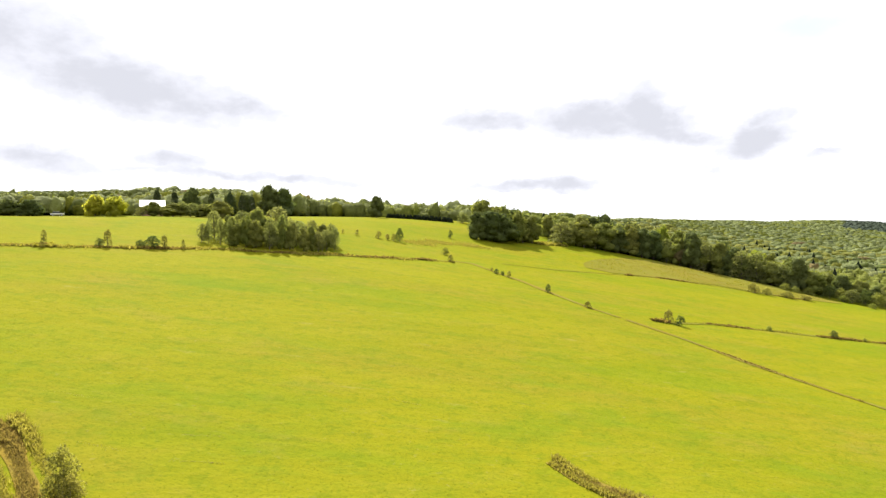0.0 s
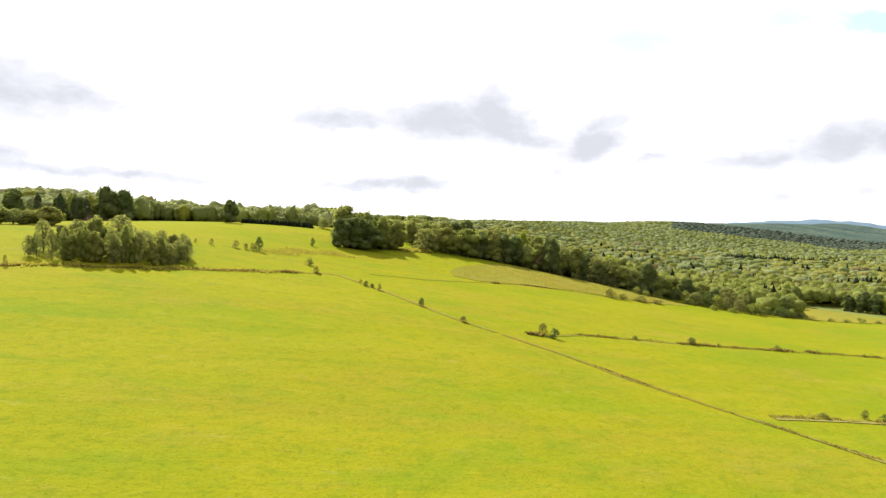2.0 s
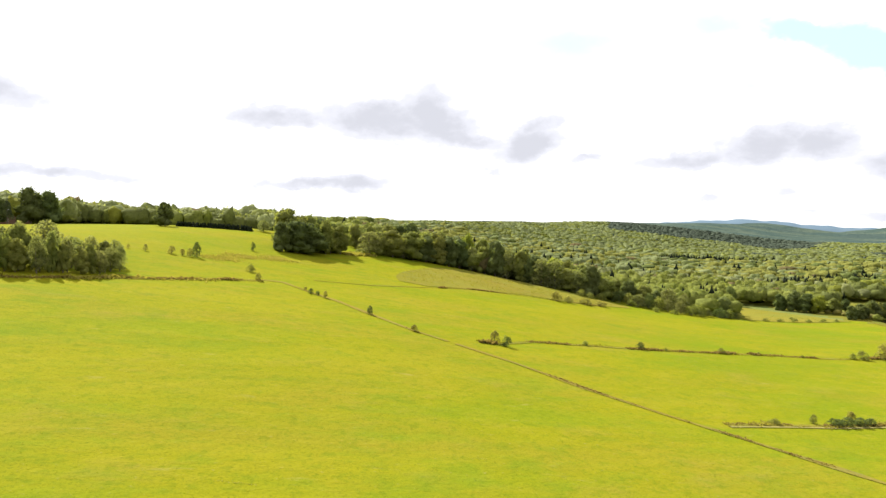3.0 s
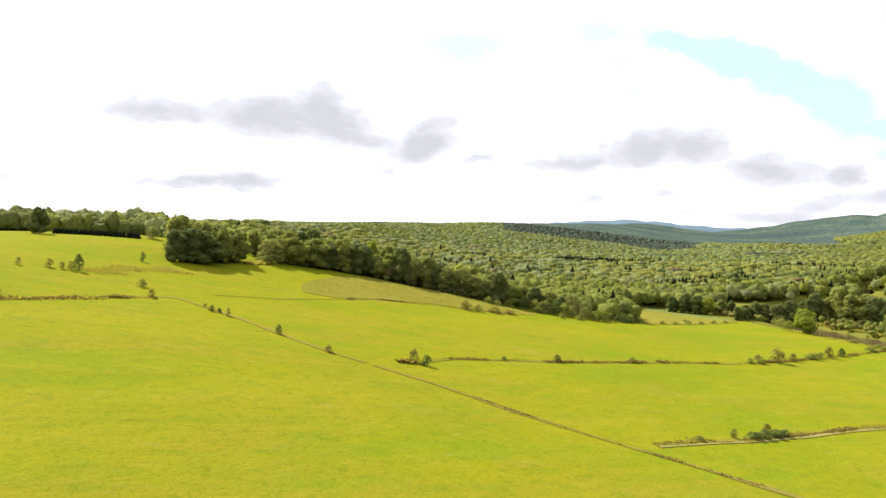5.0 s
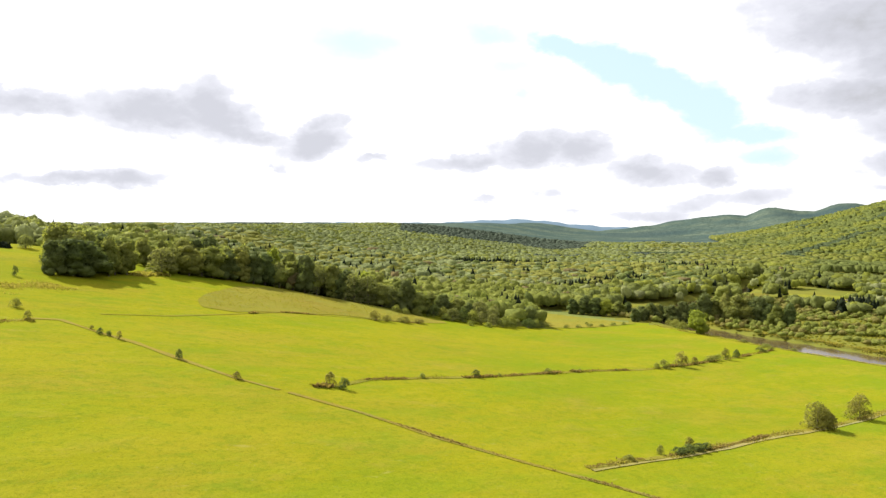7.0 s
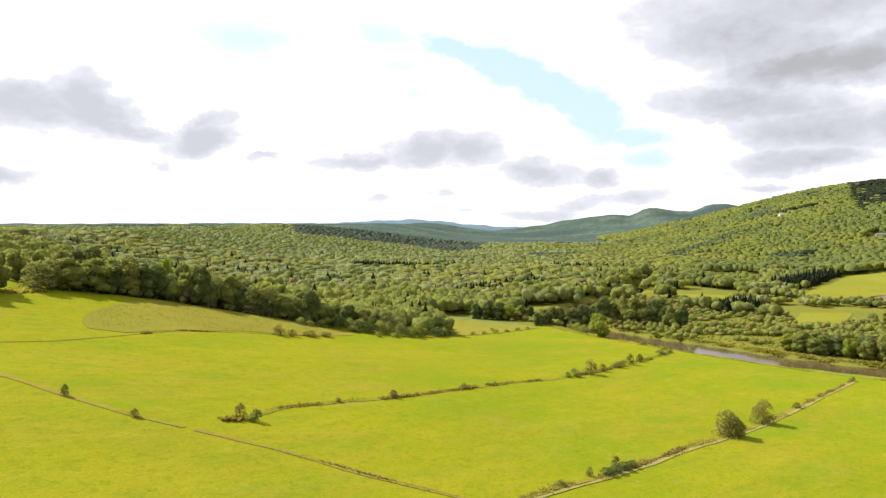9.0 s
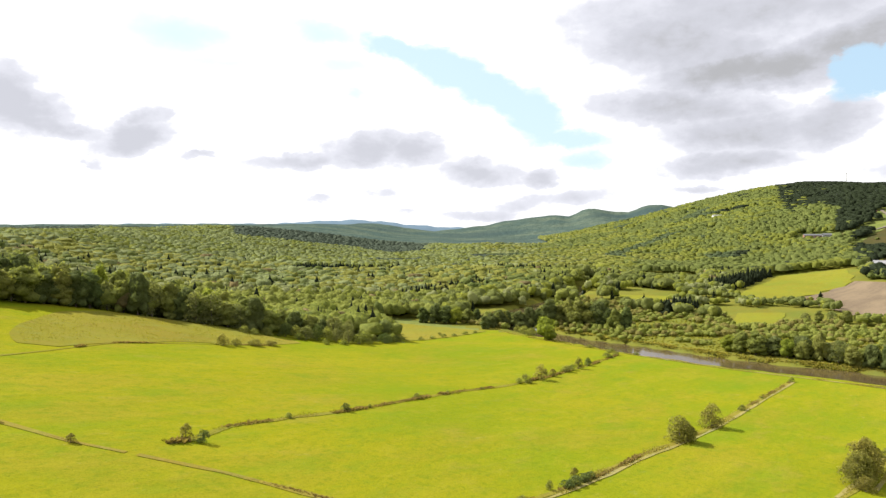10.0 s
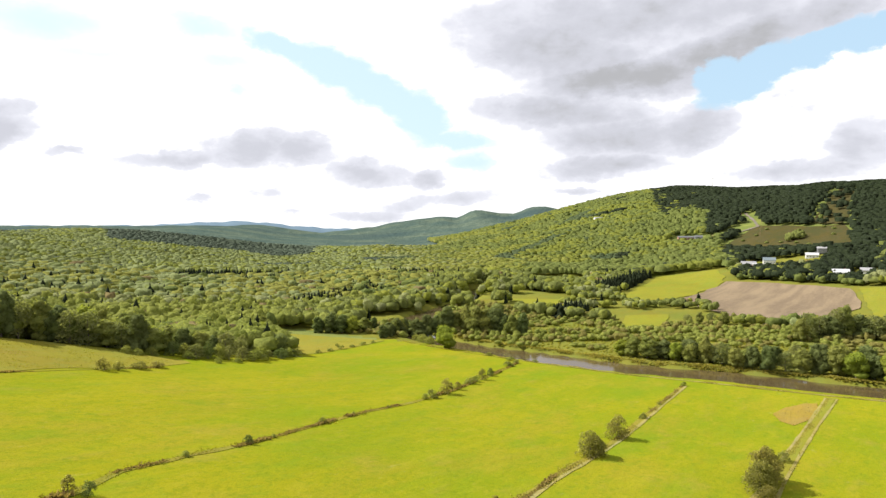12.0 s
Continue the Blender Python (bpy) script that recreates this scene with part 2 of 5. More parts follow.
def soil_material():
    m, n = material("ploughed_soil")
    p = place(n)
    rows = n.noise(n.vec("MULTIPLY", p, (0.012, 0.09, 0.05)), 1.0, 4.0, 0.6)
    c = n.mix(n.span(rows, 0.35, 0.68), (0.155, 0.118, 0.075), (0.11, 0.083, 0.055))
    c = n.mix(n.span(n.noise(p, 0.5, 4.0), 0.4, 0.75, 0.0, 0.35), c, (0.2, 0.155, 0.11))
    finish(n, c, 0.95, n.noise(p, 1.2, 4.0), 0.5, 0.4, spec=0.05)
    return m


def water_material():
    m, n = material("river_water")
    p = place(n)
    ripple = n.noise(n.vec("MULTIPLY", p, (1.2, 0.6, 1.0)), 0.8, 4.0, 0.6)
    finish(n, (0.062, 0.046, 0.022), 0.12, ripple, 0.06, 0.3, spec=0.5)
    return m


QUARRY = grass_material("pale_gravel", (0.15, 0.125, 0.095), (0.12, 0.105, 0.08), (0.12, 0.1, 0.07))
FLOOR, SOIL, WATER, CANOPY = litter_material(), soil_material(), water_material(), canopy_material()


# ---- shape of the land ----
def lattice(ix, iy, seed):
    h = np.sin(ix * 127.1 + iy * 311.7 + seed * 74.7) * 43758.5453
    return h - np.floor(h)


def drift(x, y, size, seed=0):
    """Smooth noise from -1 to 1 with features of that size."""
    x, y = np.asarray(x, float) / size, np.asarray(y, float) / size
    ix, iy = np.floor(x), np.floor(y)
    fx, fy = x - ix, y - iy
    fx, fy = fx * fx * (3 - 2 * fx), fy * fy * (3 - 2 * fy)
    a = lattice(ix, iy, seed) * (1 - fx) + lattice(ix + 1, iy, seed) * fx
    b = lattice(ix, iy + 1, seed) * (1 - fx) + lattice(ix + 1, iy + 1, seed) * fx
    return (a * (1 - fy) + b * fy) * 2 - 1


def ease(v, lo, hi):
    t = np.clip((v - lo) / (hi - lo), 0, 1)
    return t * t * (3 - 2 * t)


RIVER_Z = -52.2
RIVER = [(352, -400), (351, -60), (349, 40), (349, 80), (349, 140), (343, 175), (341, 210), (346, 250), (352, 290), (362, 330), (392, 372), (450, 400), (560, 430), (760, 520)]


def half_river(y):
    """Half the width of the water: wider along the low meadows."""
    return 10.0 + 5.0 * ease(290 - np.asarray(y, float), 0, 60)


def river_off(x, y):
    """Distance from the middle of the river."""
    best = np.full(np.shape(x), 1e9)
    for (ax, ay), (bx, by) in zip(RIVER, RIVER[1:]):
        dx, dy = bx - ax, by - ay
        t = np.clip(((x - ax) * dx + (y - ay) * dy) / (dx * dx + dy * dy), 0, 1)
        best = np.minimum(best, np.hypot(x - ax - t * dx, y - ay - t * dy))
    return best


def land(x, y):
    """Height of the ground."""
    x, y = np.asarray(x, float), np.asarray(y, float)
    # the sloping home fields
    X, Y = np.clip(x, -260, 340) / 200, (np.clip(y, -150, 420) - 170) / 200
    f = -18.95 - 25.89 * X + 20.81 * Y - 2.64 * X * X - 11.51 * X * Y + 0.12 * Y * Y + 4.5 * X**3 - 1.87 * X * X * Y + 1.24 * X * Y * Y + Y**3
    f = -3.0 * np.log(np.exp(-f / 3.0) + np.exp(-4.0 / 3.0)) + 0.35 * drift(x, y, 37, 3) + 0.6 * drift(x, y, 90, 5)
    # the valley beyond: u along it, v across it
    u, v = 0.743 * x + 0.669 * y, 0.669 * x - 0.743 * y
    az, far = np.degrees(np.arctan2(x, y)), np.hypot(x, y)
    floor = -50.3 + 2.0 * ease(v, -60, -200) + 3 * ease(x, 420, 620) + 10 * ease(u, 900, 3600) + 0.9 * drift(x, y, 160, 7)
    vl = -v + 260 * ease(22 - az, 0, 20)
    left = 44 * ease(vl, 150, 640) + ease(vl, 200, 500) * (6 * drift(x, y, 330, 11) + 3 * drift(x, y, 140, 12))
    left = left + 17 * ease(-az, 2, 20) * ease(far, 380, 620) + 6 * ease(-az, 12, 18) * ease(far, 450, 570) + 6 * ease(-az, 20, 26) * ease(far, 440, 540)
    t = np.clip((v - 330 + 170 * ease(u, 900, 1500)) / 800, 0, 1)
    right = (152 + 18 * ease(u, 1500, 2600)) * (0.45 * t + 0.55 * t * t * (3 - 2 * t)) * ease(u, -900, 200) * (1 - 0.8 * ease(far, 2500, 3500)) + ease(v, 420, 900) * (12 * drift(x, y, 420, 15) + 5 * drift(x, y, 170, 16))
    ridge = np.interp(az, [44, 48, 50, 51.6, 54, 55.6, 56.8, 57.8, 59, 60.2, 61.4, 62.4, 63.5, 66, 72], [-45, -8, 12, 34, 52, 48, 84, 92, 64, 70, 104, 116, 92, 80, 60]) + 2.5 * np.sin(az * 2.9)
    v_land = floor + left + right
    v_land = v_land + np.maximum(ridge - v_land, 0) * ease(far, 2700, 3800) * (1 - 0.5 * ease(far, 4000, 4900))
    v_land = v_land + ease(far, 2700, 3600) * (5 * drift(x, y, 190, 44) + 4 * drift(x, y, 80, 45))
    out = np.maximum(np.maximum(x - 318, 0) / 18, np.maximum(0.35 * x + 0.94 * y - 365, 0) / 150)
    z = f + (v_land - f) * ease(out, 0, 1)
    z = z + 1.2 * ease(far, 345, 445) * ease(5 - az, 0, 5) * ease(az, -24, -14)
    wet = half_river(y)
    bed = 1 - ease(river_off(x, y) - wet, 0.0, 3.5)
    return z + (np.minimum(z, RIVER_Z - 1.2) - z) * bed


def mesh_from(name, verts, faces, mat, smooth=False):
    me = bpy.data.meshes.new(name)
    verts, faces = np.asarray(verts, np.float32), np.asarray(faces, np.int32)
    k = faces.shape[1]
    me.vertices.add(len(verts))
    me.vertices.foreach_set("co", verts.ravel())
    me.loops.add(faces.size)
    me.loops.foreach_set("vertex_index", faces.ravel())
    me.polygons.add(len(faces))
    me.polygons.foreach_set("loop_start", np.arange(0, faces.size, k, dtype=np.int32))
    me.polygons.foreach_set("use_smooth", np.full(len(faces), smooth))
    me.materials.append(mat)
    me.update(calc_edges=True)
    return me


def sheet(rows, cols):
    """Quads of a grid of that many rows and columns of points."""
    i = np.arange((rows - 1) * cols).reshape(rows - 1, cols)[:, :-1].ravel()
    return np.stack([i, i + 1, i + cols + 1, i + cols], 1)


def build_ground():
    a = np.radians(np.concatenate([np.arange(-46, 102, 0.5), np.arange(102, 314.1, 4.0)]))
    r = np.concatenate([[0.02, 2.0, 8.0], 16 * np.exp(np.arange(0, 5.745, 0.019))])
    R, A = np.meshgrid(r, a, indexing="ij")
    x, y = R * np.sin(A), 30 + R * np.cos(A)
    z = land(x, y)
    faces = sheet(len(r), len(a))[:, ::-1]
    ob = new("ground", mesh_from("ground", np.stack([x, y, z], -1).reshape(-1, 3), faces, GRASS, True))
    me = ob.data
    for m in (FLOOR, MARSH, CANOPY):
        me.materials.append(m)
    cx = np.stack([x, y], -1).reshape(-1, 2)[faces].mean(1)
    X, Y = cx.T
    far, az = np.hypot(X, Y), np.degrees(np.arctan2(X, Y))
    wood = (0.33 * X + 0.94 * Y > 374) & (X > 35) & (az > 3) | (far > 478) & (Y > 0.4 * np.abs(X)) | (far > 440) & (az < -11) & (az > -60)
    wood &= ~((X > 238) & (X < 345) & (Y < 346))
    kind = np.where(X > 339, np.where(far > 1050, 1, 2), np.where(wood, 1, 0))
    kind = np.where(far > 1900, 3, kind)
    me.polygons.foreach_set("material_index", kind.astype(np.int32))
    return tagged(ob, "bright green mown hay meadows sloping down to a wooded valley", "ground", kind="structure")


build_ground()


def build_river():
    path = np.array(RIVER, float)
    step = np.concatenate([np.linspace(p, q, 12, endpoint=False) for p, q in zip(path, path[1:])])
    d = np.gradient(step, axis=0)
    side = np.stack([-d[:, 1], d[:, 0]], -1) / np.hypot(*d.T)[:, None] * 20
    rows = np.stack([step - side, step + side], 1)
    v = np.concatenate([rows, np.full((*rows.shape[:2], 1), RIVER_Z)], -1).reshape(-1, 3)
    ob = new("river", mesh_from("river", v, sheet(len(rows), 2), WATER))
    tagged(ob, "narrow brown river with a calm, glossy surface", "river", kind="structure")


build_river()


def patch(name, near, far, mat, label, lift=0.2, cols=40, rows=24, ragged=1.2):
    """A piece of land cover laid on the ground between two edges."""
    def along(points, count):
        p = np.array(points, float)
        s = np.r_[0, np.cumsum(np.hypot(*np.diff(p, axis=0).T))]
        at = np.linspace(0, s[-1], count)
        return np.stack([np.interp(at, s, p[:, 0]), np.interp(at, s, p[:, 1])], -1)

    a, b = along(near, cols), along(far, cols)
    t = np.linspace(0, 1, rows)[:, None, None]
    xy = a[None] * (1 - t) + b[None] * t
    xy = xy + np.stack([drift(xy[..., 0], xy[..., 1], 7.5 * ragged, 31), drift(xy[..., 0], xy[..., 1], 7.5 * ragged, 32)], -1) * ragged
    z = land(xy[..., 0], xy[..., 1]) + lift
    ob = new(name, mesh_from(name, np.concatenate([xy, z[..., None]], -1).reshape(-1, 3), sheet(rows, cols), mat, True))
    return tagged(ob, label, "field", kind="structure")


# ---- foliage ----
def leaf_material(name, a, b, through=0.3):
    """Foliage: a tone of its own for each crown and spray, clumps of leaves with shade of hollows and highlights put
    into the colour.
    """
    m, n = material(name)
    g = n.add("ShaderNodeNewGeometry")
    rnd = n.add("ShaderNodeObjectInfo").outputs["Random"]
    broad = n.noise(g.outputs["Position"], 0.06, 3.0)
    c = n.mix(g.outputs["Random Per Island"], a, b)
    c = n.mix(n.span(broad, 0.35, 0.7, 0.0, 0.4), c, (a[0] * 0.65, a[1] * 0.72, a[2] * 0.6))
    c = n.mix(n.math("MULTIPLY", rnd, 0.45), c, (b[0] * 1.15, b[1] * 0.95, b[2]))
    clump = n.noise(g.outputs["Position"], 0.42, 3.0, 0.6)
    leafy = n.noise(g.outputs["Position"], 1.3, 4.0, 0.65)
    # shade in the hollows between leaf clumps, painted into the colour
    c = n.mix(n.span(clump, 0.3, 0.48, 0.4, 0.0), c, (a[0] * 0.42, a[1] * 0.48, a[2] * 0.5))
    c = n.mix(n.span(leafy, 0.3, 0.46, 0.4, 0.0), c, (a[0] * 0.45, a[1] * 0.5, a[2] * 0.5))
    # highlights on the raised clumps, painted into the colour
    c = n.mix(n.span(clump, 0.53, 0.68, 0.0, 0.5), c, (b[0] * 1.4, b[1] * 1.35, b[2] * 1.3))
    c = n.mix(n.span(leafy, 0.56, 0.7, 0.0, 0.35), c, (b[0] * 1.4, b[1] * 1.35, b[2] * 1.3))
    lumps = n.math("ADD", n.math("MULTIPLY", clump, 2.2), n.math("MULTIPLY", leafy, 0.8))
    finish(n, c, 0.8, lumps, 0.8, 1.0, through=through, spec=0.05)
    return m


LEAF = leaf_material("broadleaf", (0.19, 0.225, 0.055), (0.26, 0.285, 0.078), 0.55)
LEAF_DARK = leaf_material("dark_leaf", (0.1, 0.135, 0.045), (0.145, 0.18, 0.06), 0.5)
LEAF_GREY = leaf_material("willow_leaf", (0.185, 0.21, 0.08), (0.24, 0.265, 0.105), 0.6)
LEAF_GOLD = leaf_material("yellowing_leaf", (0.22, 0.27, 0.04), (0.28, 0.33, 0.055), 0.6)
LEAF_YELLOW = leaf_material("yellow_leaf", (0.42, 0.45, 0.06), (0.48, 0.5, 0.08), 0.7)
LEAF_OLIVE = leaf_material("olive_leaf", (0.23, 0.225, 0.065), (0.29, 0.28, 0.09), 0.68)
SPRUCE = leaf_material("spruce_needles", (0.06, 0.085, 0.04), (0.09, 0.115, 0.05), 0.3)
# dark tone also holds the cloud shade put into the hill forest's colour
NEEDLE_AND_SHADE = leaf_material("needle_and_shade", (0.012, 0.019, 0.009), (0.02, 0.029, 0.013), 0.1)
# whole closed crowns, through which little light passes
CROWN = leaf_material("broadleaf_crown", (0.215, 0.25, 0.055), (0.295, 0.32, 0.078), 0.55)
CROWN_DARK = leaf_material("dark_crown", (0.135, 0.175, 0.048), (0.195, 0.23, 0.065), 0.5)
# pale grey-green: haze over the far woods put into the crown colour
CROWN_GREY_HAZE = leaf_material("grey_haze_crown", (0.265, 0.305, 0.135), (0.32, 0.36, 0.165), 0.58)
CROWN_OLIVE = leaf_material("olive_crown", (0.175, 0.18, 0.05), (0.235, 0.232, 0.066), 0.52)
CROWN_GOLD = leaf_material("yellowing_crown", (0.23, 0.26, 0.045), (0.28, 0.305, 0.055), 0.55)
# conifers with the blue of distant haze put into their colour
CROWN_BLUE_HAZE = leaf_material("hazed_conifer_crown", (0.06, 0.085, 0.06), (0.085, 0.11, 0.075), 0.3)
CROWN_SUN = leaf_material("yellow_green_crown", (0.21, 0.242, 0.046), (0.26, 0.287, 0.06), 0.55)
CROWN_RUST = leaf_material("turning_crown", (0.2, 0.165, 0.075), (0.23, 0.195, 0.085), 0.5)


def bark_material():
    m, n = material("bark")
    p = n.add("ShaderNodeTexCoord").outputs["Object"]
    grain = n.noise(n.vec("MULTIPLY", p, (4, 4, 0.8)), 1.5, 5.0)
    finish(n, n.mix(grain, (0.07, 0.055, 0.04), (0.2, 0.17, 0.13)), 0.9, grain, 0.6, 0.05)
    return m


BARK = bark_material()


def cards(rng, centres, radii, count, size, jitter=0.75, low=-0.35, inner=0.25):
    """Small leaf sprays on the outside of a group of rounded lobes: points (4 to a spray)."""
    weight = (radii**2).sum(1)
    lobe = rng.choice(len(centres), count, p=weight / weight.sum())
    d = rng.normal(size=(count, 3))
    d /= np.linalg.norm(d, axis=1)[:, None]
    d[:, 2] = np.where(d[:, 2] < low, -d[:, 2], d[:, 2])
    depth = 1 - inner * rng.random(count) ** 2
    p = centres[lobe] + d * radii[lobe] * depth[:, None]
    nrm = d + rng.normal(size=(count, 3)) * jitter
    nrm /= np.linalg.norm(nrm, axis=1)[:, None]
    a = np.cross(nrm, rng.normal(size=(count, 3)))
    a /= np.linalg.norm(a, axis=1)[:, None]
    b = np.cross(nrm, a)
    s = size * (0.6 + 0.8 * rng.random(count))[:, None]
    q = np.stack([p - a * s, p - b * s * 0.6 + nrm * s * 0.25, p + a * s, p + b * s * 0.6 + nrm * s * 0.25], 1)
    return q.reshape(-1, 3)


def tube(points, radii, sides=6):
    """A tapered limb along some points."""
    p, rings = np.array(points, float), []
    for i, (c, r) in enumerate(zip(p, radii)):
        d = p[min(i + 1, len(p) - 1)] - p[max(i - 1, 0)]
        d /= np.linalg.norm(d)
        a = np.cross(d, (0.31, 0.95, 0.1))
        a /= np.linalg.norm(a)
        b = np.cross(d, a)
        w = np.arange(sides) / sides * 2 * math.pi
        rings.append(c + r * (np.cos(w)[:, None] * a + np.sin(w)[:, None] * b))
    v = np.concatenate(rings)
    f = [[i * sides + k, i * sides + (k + 1) % sides, (i + 1) * sides + (k + 1) % sides, (i + 1) * sides + k] for i in range(len(p) - 1) for k in range(sides)]
    return v, np.array(f)


def join(bits):
    vs, fs, base = [], [], 0
    for v, f in bits:
        vs.append(v)
        fs.append(f + base)
        base += len(v)
    return np.concatenate(vs), np.concatenate(fs)


def quads(points):
    return np.arange(len(points)).reshape(-1, 4)


def lobes_for(rng, height, width, bottom, count, shape="round"):
    """Centres and radii of the lobes of a crown that stands on the origin."""
    c, r = [], []
    for i in range(count):
        t = (i + rng.random()) / count
        z = bottom + (height - bottom) * (0.1 + 0.8 * t)
        if shape == "cone":
            reach = (1 - t) * 0.8 + 0.08
        elif shape == "bush":
            reach = math.sqrt(max(0.05, 1 - t * t)) * 0.85
            z = bottom + (height - bottom) * (0.06 + 0.8 * t**1.4)
        else:
            reach = math.sqrt(max(0.06, 1 - abs(t) ** 2.4)) * (0.7 + 0.12 * min(1, 3 * t))
        a = rng.random() * 2 * math.pi
        off = width / 2 * reach * (0.35 + 0.5 * rng.random())
        c.append((math.cos(a) * off, math.sin(a) * off, z))
        k = width / 2 * (0.34 + 0.24 * rng.random()) * (0.55 + 0.6 * reach)
        r.append((k, k, min(k * (0.75 + 0.3 * rng.random()), (height - z) + 0.3)))
    fat = 0.4 if shape == "bush" else 0.3
    c.append((0, 0, bottom + (height - bottom) * 0.42))
    r.append((width * fat, width * fat, (height - bottom) * 0.42))
    return np.array(c), np.array(r)


def reach(c, r, start, d):
    """How far it is from a point to the outside of a group of lobes, along each direction."""
    at = (start - c) / r
    dd = d[:, None] / r[None]
    k2, k1, k0 = (dd**2).sum(-1), (dd * at).sum(-1), (at**2).sum(-1) - 1
    disc = k1**2 - k2 * k0
    far = np.where(disc > 0, (np.sqrt(np.maximum(disc, 0)) - k1) / k2, 0)
    return np.maximum(far.max(1), 0.02 * r.max())


def shell(rng, c, r, start, sides, rings, uneven=0.05, low=-50):
    """The closed outer surface of a group of lobes, as quads."""
    el = np.radians(np.linspace(low, 89, rings + 1))
    az = (np.arange(sides) + rng.random()) / sides * 2 * math.pi
    E, A = np.meshgrid(el, az, indexing="ij")
    A = A + (np.arange(rings + 1) % 2 * 0.5)[:, None] * 2 * math.pi / sides + rng.normal(size=A.shape) * 0.12 * 6 / sides
    d = np.stack([np.cos(E) * np.cos(A), np.cos(E) * np.sin(A), np.sin(E)], -1).reshape(-1, 3)
    p = start + d * (reach(c, r, start, d) * (1 + rng.normal(size=len(d)) * uneven * (0.2 + 0.8 * np.cos(E).ravel())))[:, None]
    i, k = np.meshgrid(np.arange(rings), np.arange(sides), indexing="ij")
    f = np.stack([i * sides + k, i * sides + (k + 1) % sides, (i + 1) * sides + (k + 1) % sides, (i + 1) * sides + k], -1)
    return p, f.reshape(-1, 4)


def leaves_on(rng, c, r, start, count, size, jitter=0.9, low=-0.5):
    """Small leaf sprays on the outside of a group of lobes: points, 4 to a spray."""
    d = rng.normal(size=(count, 3))
    d /= np.linalg.norm(d, axis=1)[:, None]
    d[:, 2] = np.where(d[:, 2] < low, -d[:, 2], d[:, 2])
    p = start + d * (reach(c, r, start, d) * (0.84 + 0.24 * rng.random(count)))[:, None]
    nrm = d + rng.normal(size=(count, 3)) * jitter
    nrm /= np.linalg.norm(nrm, axis=1)[:, None]
    a = np.cross(nrm, rng.normal(size=(count, 3)))
    a /= np.linalg.norm(a, axis=1)[:, None]
    b = np.cross(nrm, a)
    s = size * (0.6 + 0.8 * rng.random(count))[:, None]
    return np.stack([p - a * s, p - b * s * 0.7 + nrm * s * 0.2, p + a * s, p + b * s * 0.7 + nrm * s * 0.2], 1).reshape(-1, 3)


def tree_meshes(seed, height, width, bottom, lobes, sprays, size, leaf, shape="round", solid=True):
    """The trunk mesh and the crown mesh of one sort of tree."""
    rng = np.random.default_rng(seed)
    c, r = lobes_for(rng, height, width, bottom, lobes, shape)
    girth = max(0.06, height * 0.016)
    top = height * (0.9 if shape == "cone" else 0.72)
    bend = rng.normal(size=2) * height * 0.02
    bits = [tube([(0, 0, -0.4), (bend[0] * 0.4, bend[1] * 0.4, height * 0.25), (bend[0], bend[1], height * 0.5), (bend[0] * 1.3, bend[1] * 1.3, top)], [girth * 1.35, girth, girth * 0.7, girth * 0.2])]
    for k in range(min(6, lobes)):
        z0 = bottom * 0.8 + (c[k][2] - bottom * 0.8) * 0.4
        bits.append(tube([(bend[0] * 0.6, bend[1] * 0.6, z0), tuple((c[k] + (0, 0, z0)) * (0.5, 0.5, 0.5)), tuple(c[k])], [girth * 0.5, girth * 0.3, girth * 0.1], 5))
    v, f = join(bits)
    trunk = mesh_from("trunk", v, f, BARK, True)
    if solid:
        start = np.array((0.0, 0.0, bottom + (height - bottom) * 0.45))
        bits = [shell(rng, a[None], b[None] * 0.86, a, 7, 4, 0.16, -75) for a, b in zip(c, r)]
        p = leaves_on(rng, c, r, start, sprays, size)
        p, faces = join(bits + [(p, quads(p))])
    else:
        p = cards(rng, c, r, sprays, size)
        faces = quads(p)
    p[:, 2] = np.maximum(p[:, 2], 0.05)
    return trunk, mesh_from("crown", p, faces, leaf, True)


SORTS = {}


def sort_of(key, variants, **given):
    SORTS[key] = [tree_meshes(100 * len(SORTS) + k, **given) for k in range(variants)]


sort_of("maple", 4, height=18, width=12, bottom=0.2, lobes=26, sprays=900, size=0.42, leaf=LEAF)
sort_of("dark_maple", 3, height=18, width=12, bottom=0.1, lobes=26, sprays=900, size=0.42, leaf=LEAF_DARK)
sort_of("willow", 3, height=10, width=7, bottom=0.3, lobes=14, sprays=1600, size=0.26, leaf=LEAF_GREY, shape="bush", solid=False)
sort_of("bush", 4, height=4, width=4.6, bottom=0.0, lobes=12, sprays=1000, size=0.17, leaf=LEAF, shape="bush", solid=False)
sort_of("dark_bush", 4, height=4, width=4.4, bottom=0.0, lobes=12, sprays=1000, size=0.17, leaf=LEAF_DARK, shape="bush", solid=False)
sort_of("grey_bush", 4, height=4, width=4.2, bottom=0.0, lobes=12, sprays=1000, size=0.17, leaf=LEAF_OLIVE, shape="bush", solid=False)
sort_of("sapling", 3, height=4, width=2, bottom=0.3, lobes=8, sprays=460, size=0.15, leaf=LEAF_OLIVE, shape="bush", solid=False)
sort_of("thin_willow", 3, height=8, width=7, bottom=0.0, lobes=22, sprays=2400, size=0.2, leaf=LEAF_OLIVE, shape="bush", solid=False)
sort_of("gold_tree", 2, height=12, width=10, bottom=0.8, lobes=14, sprays=900, size=0.3, leaf=LEAF_GOLD)
sort_of("yellow_tree", 2, height=12, width=12, bottom=0.3, lobes=18, sprays=1100, size=0.36, leaf=LEAF_YELLOW)
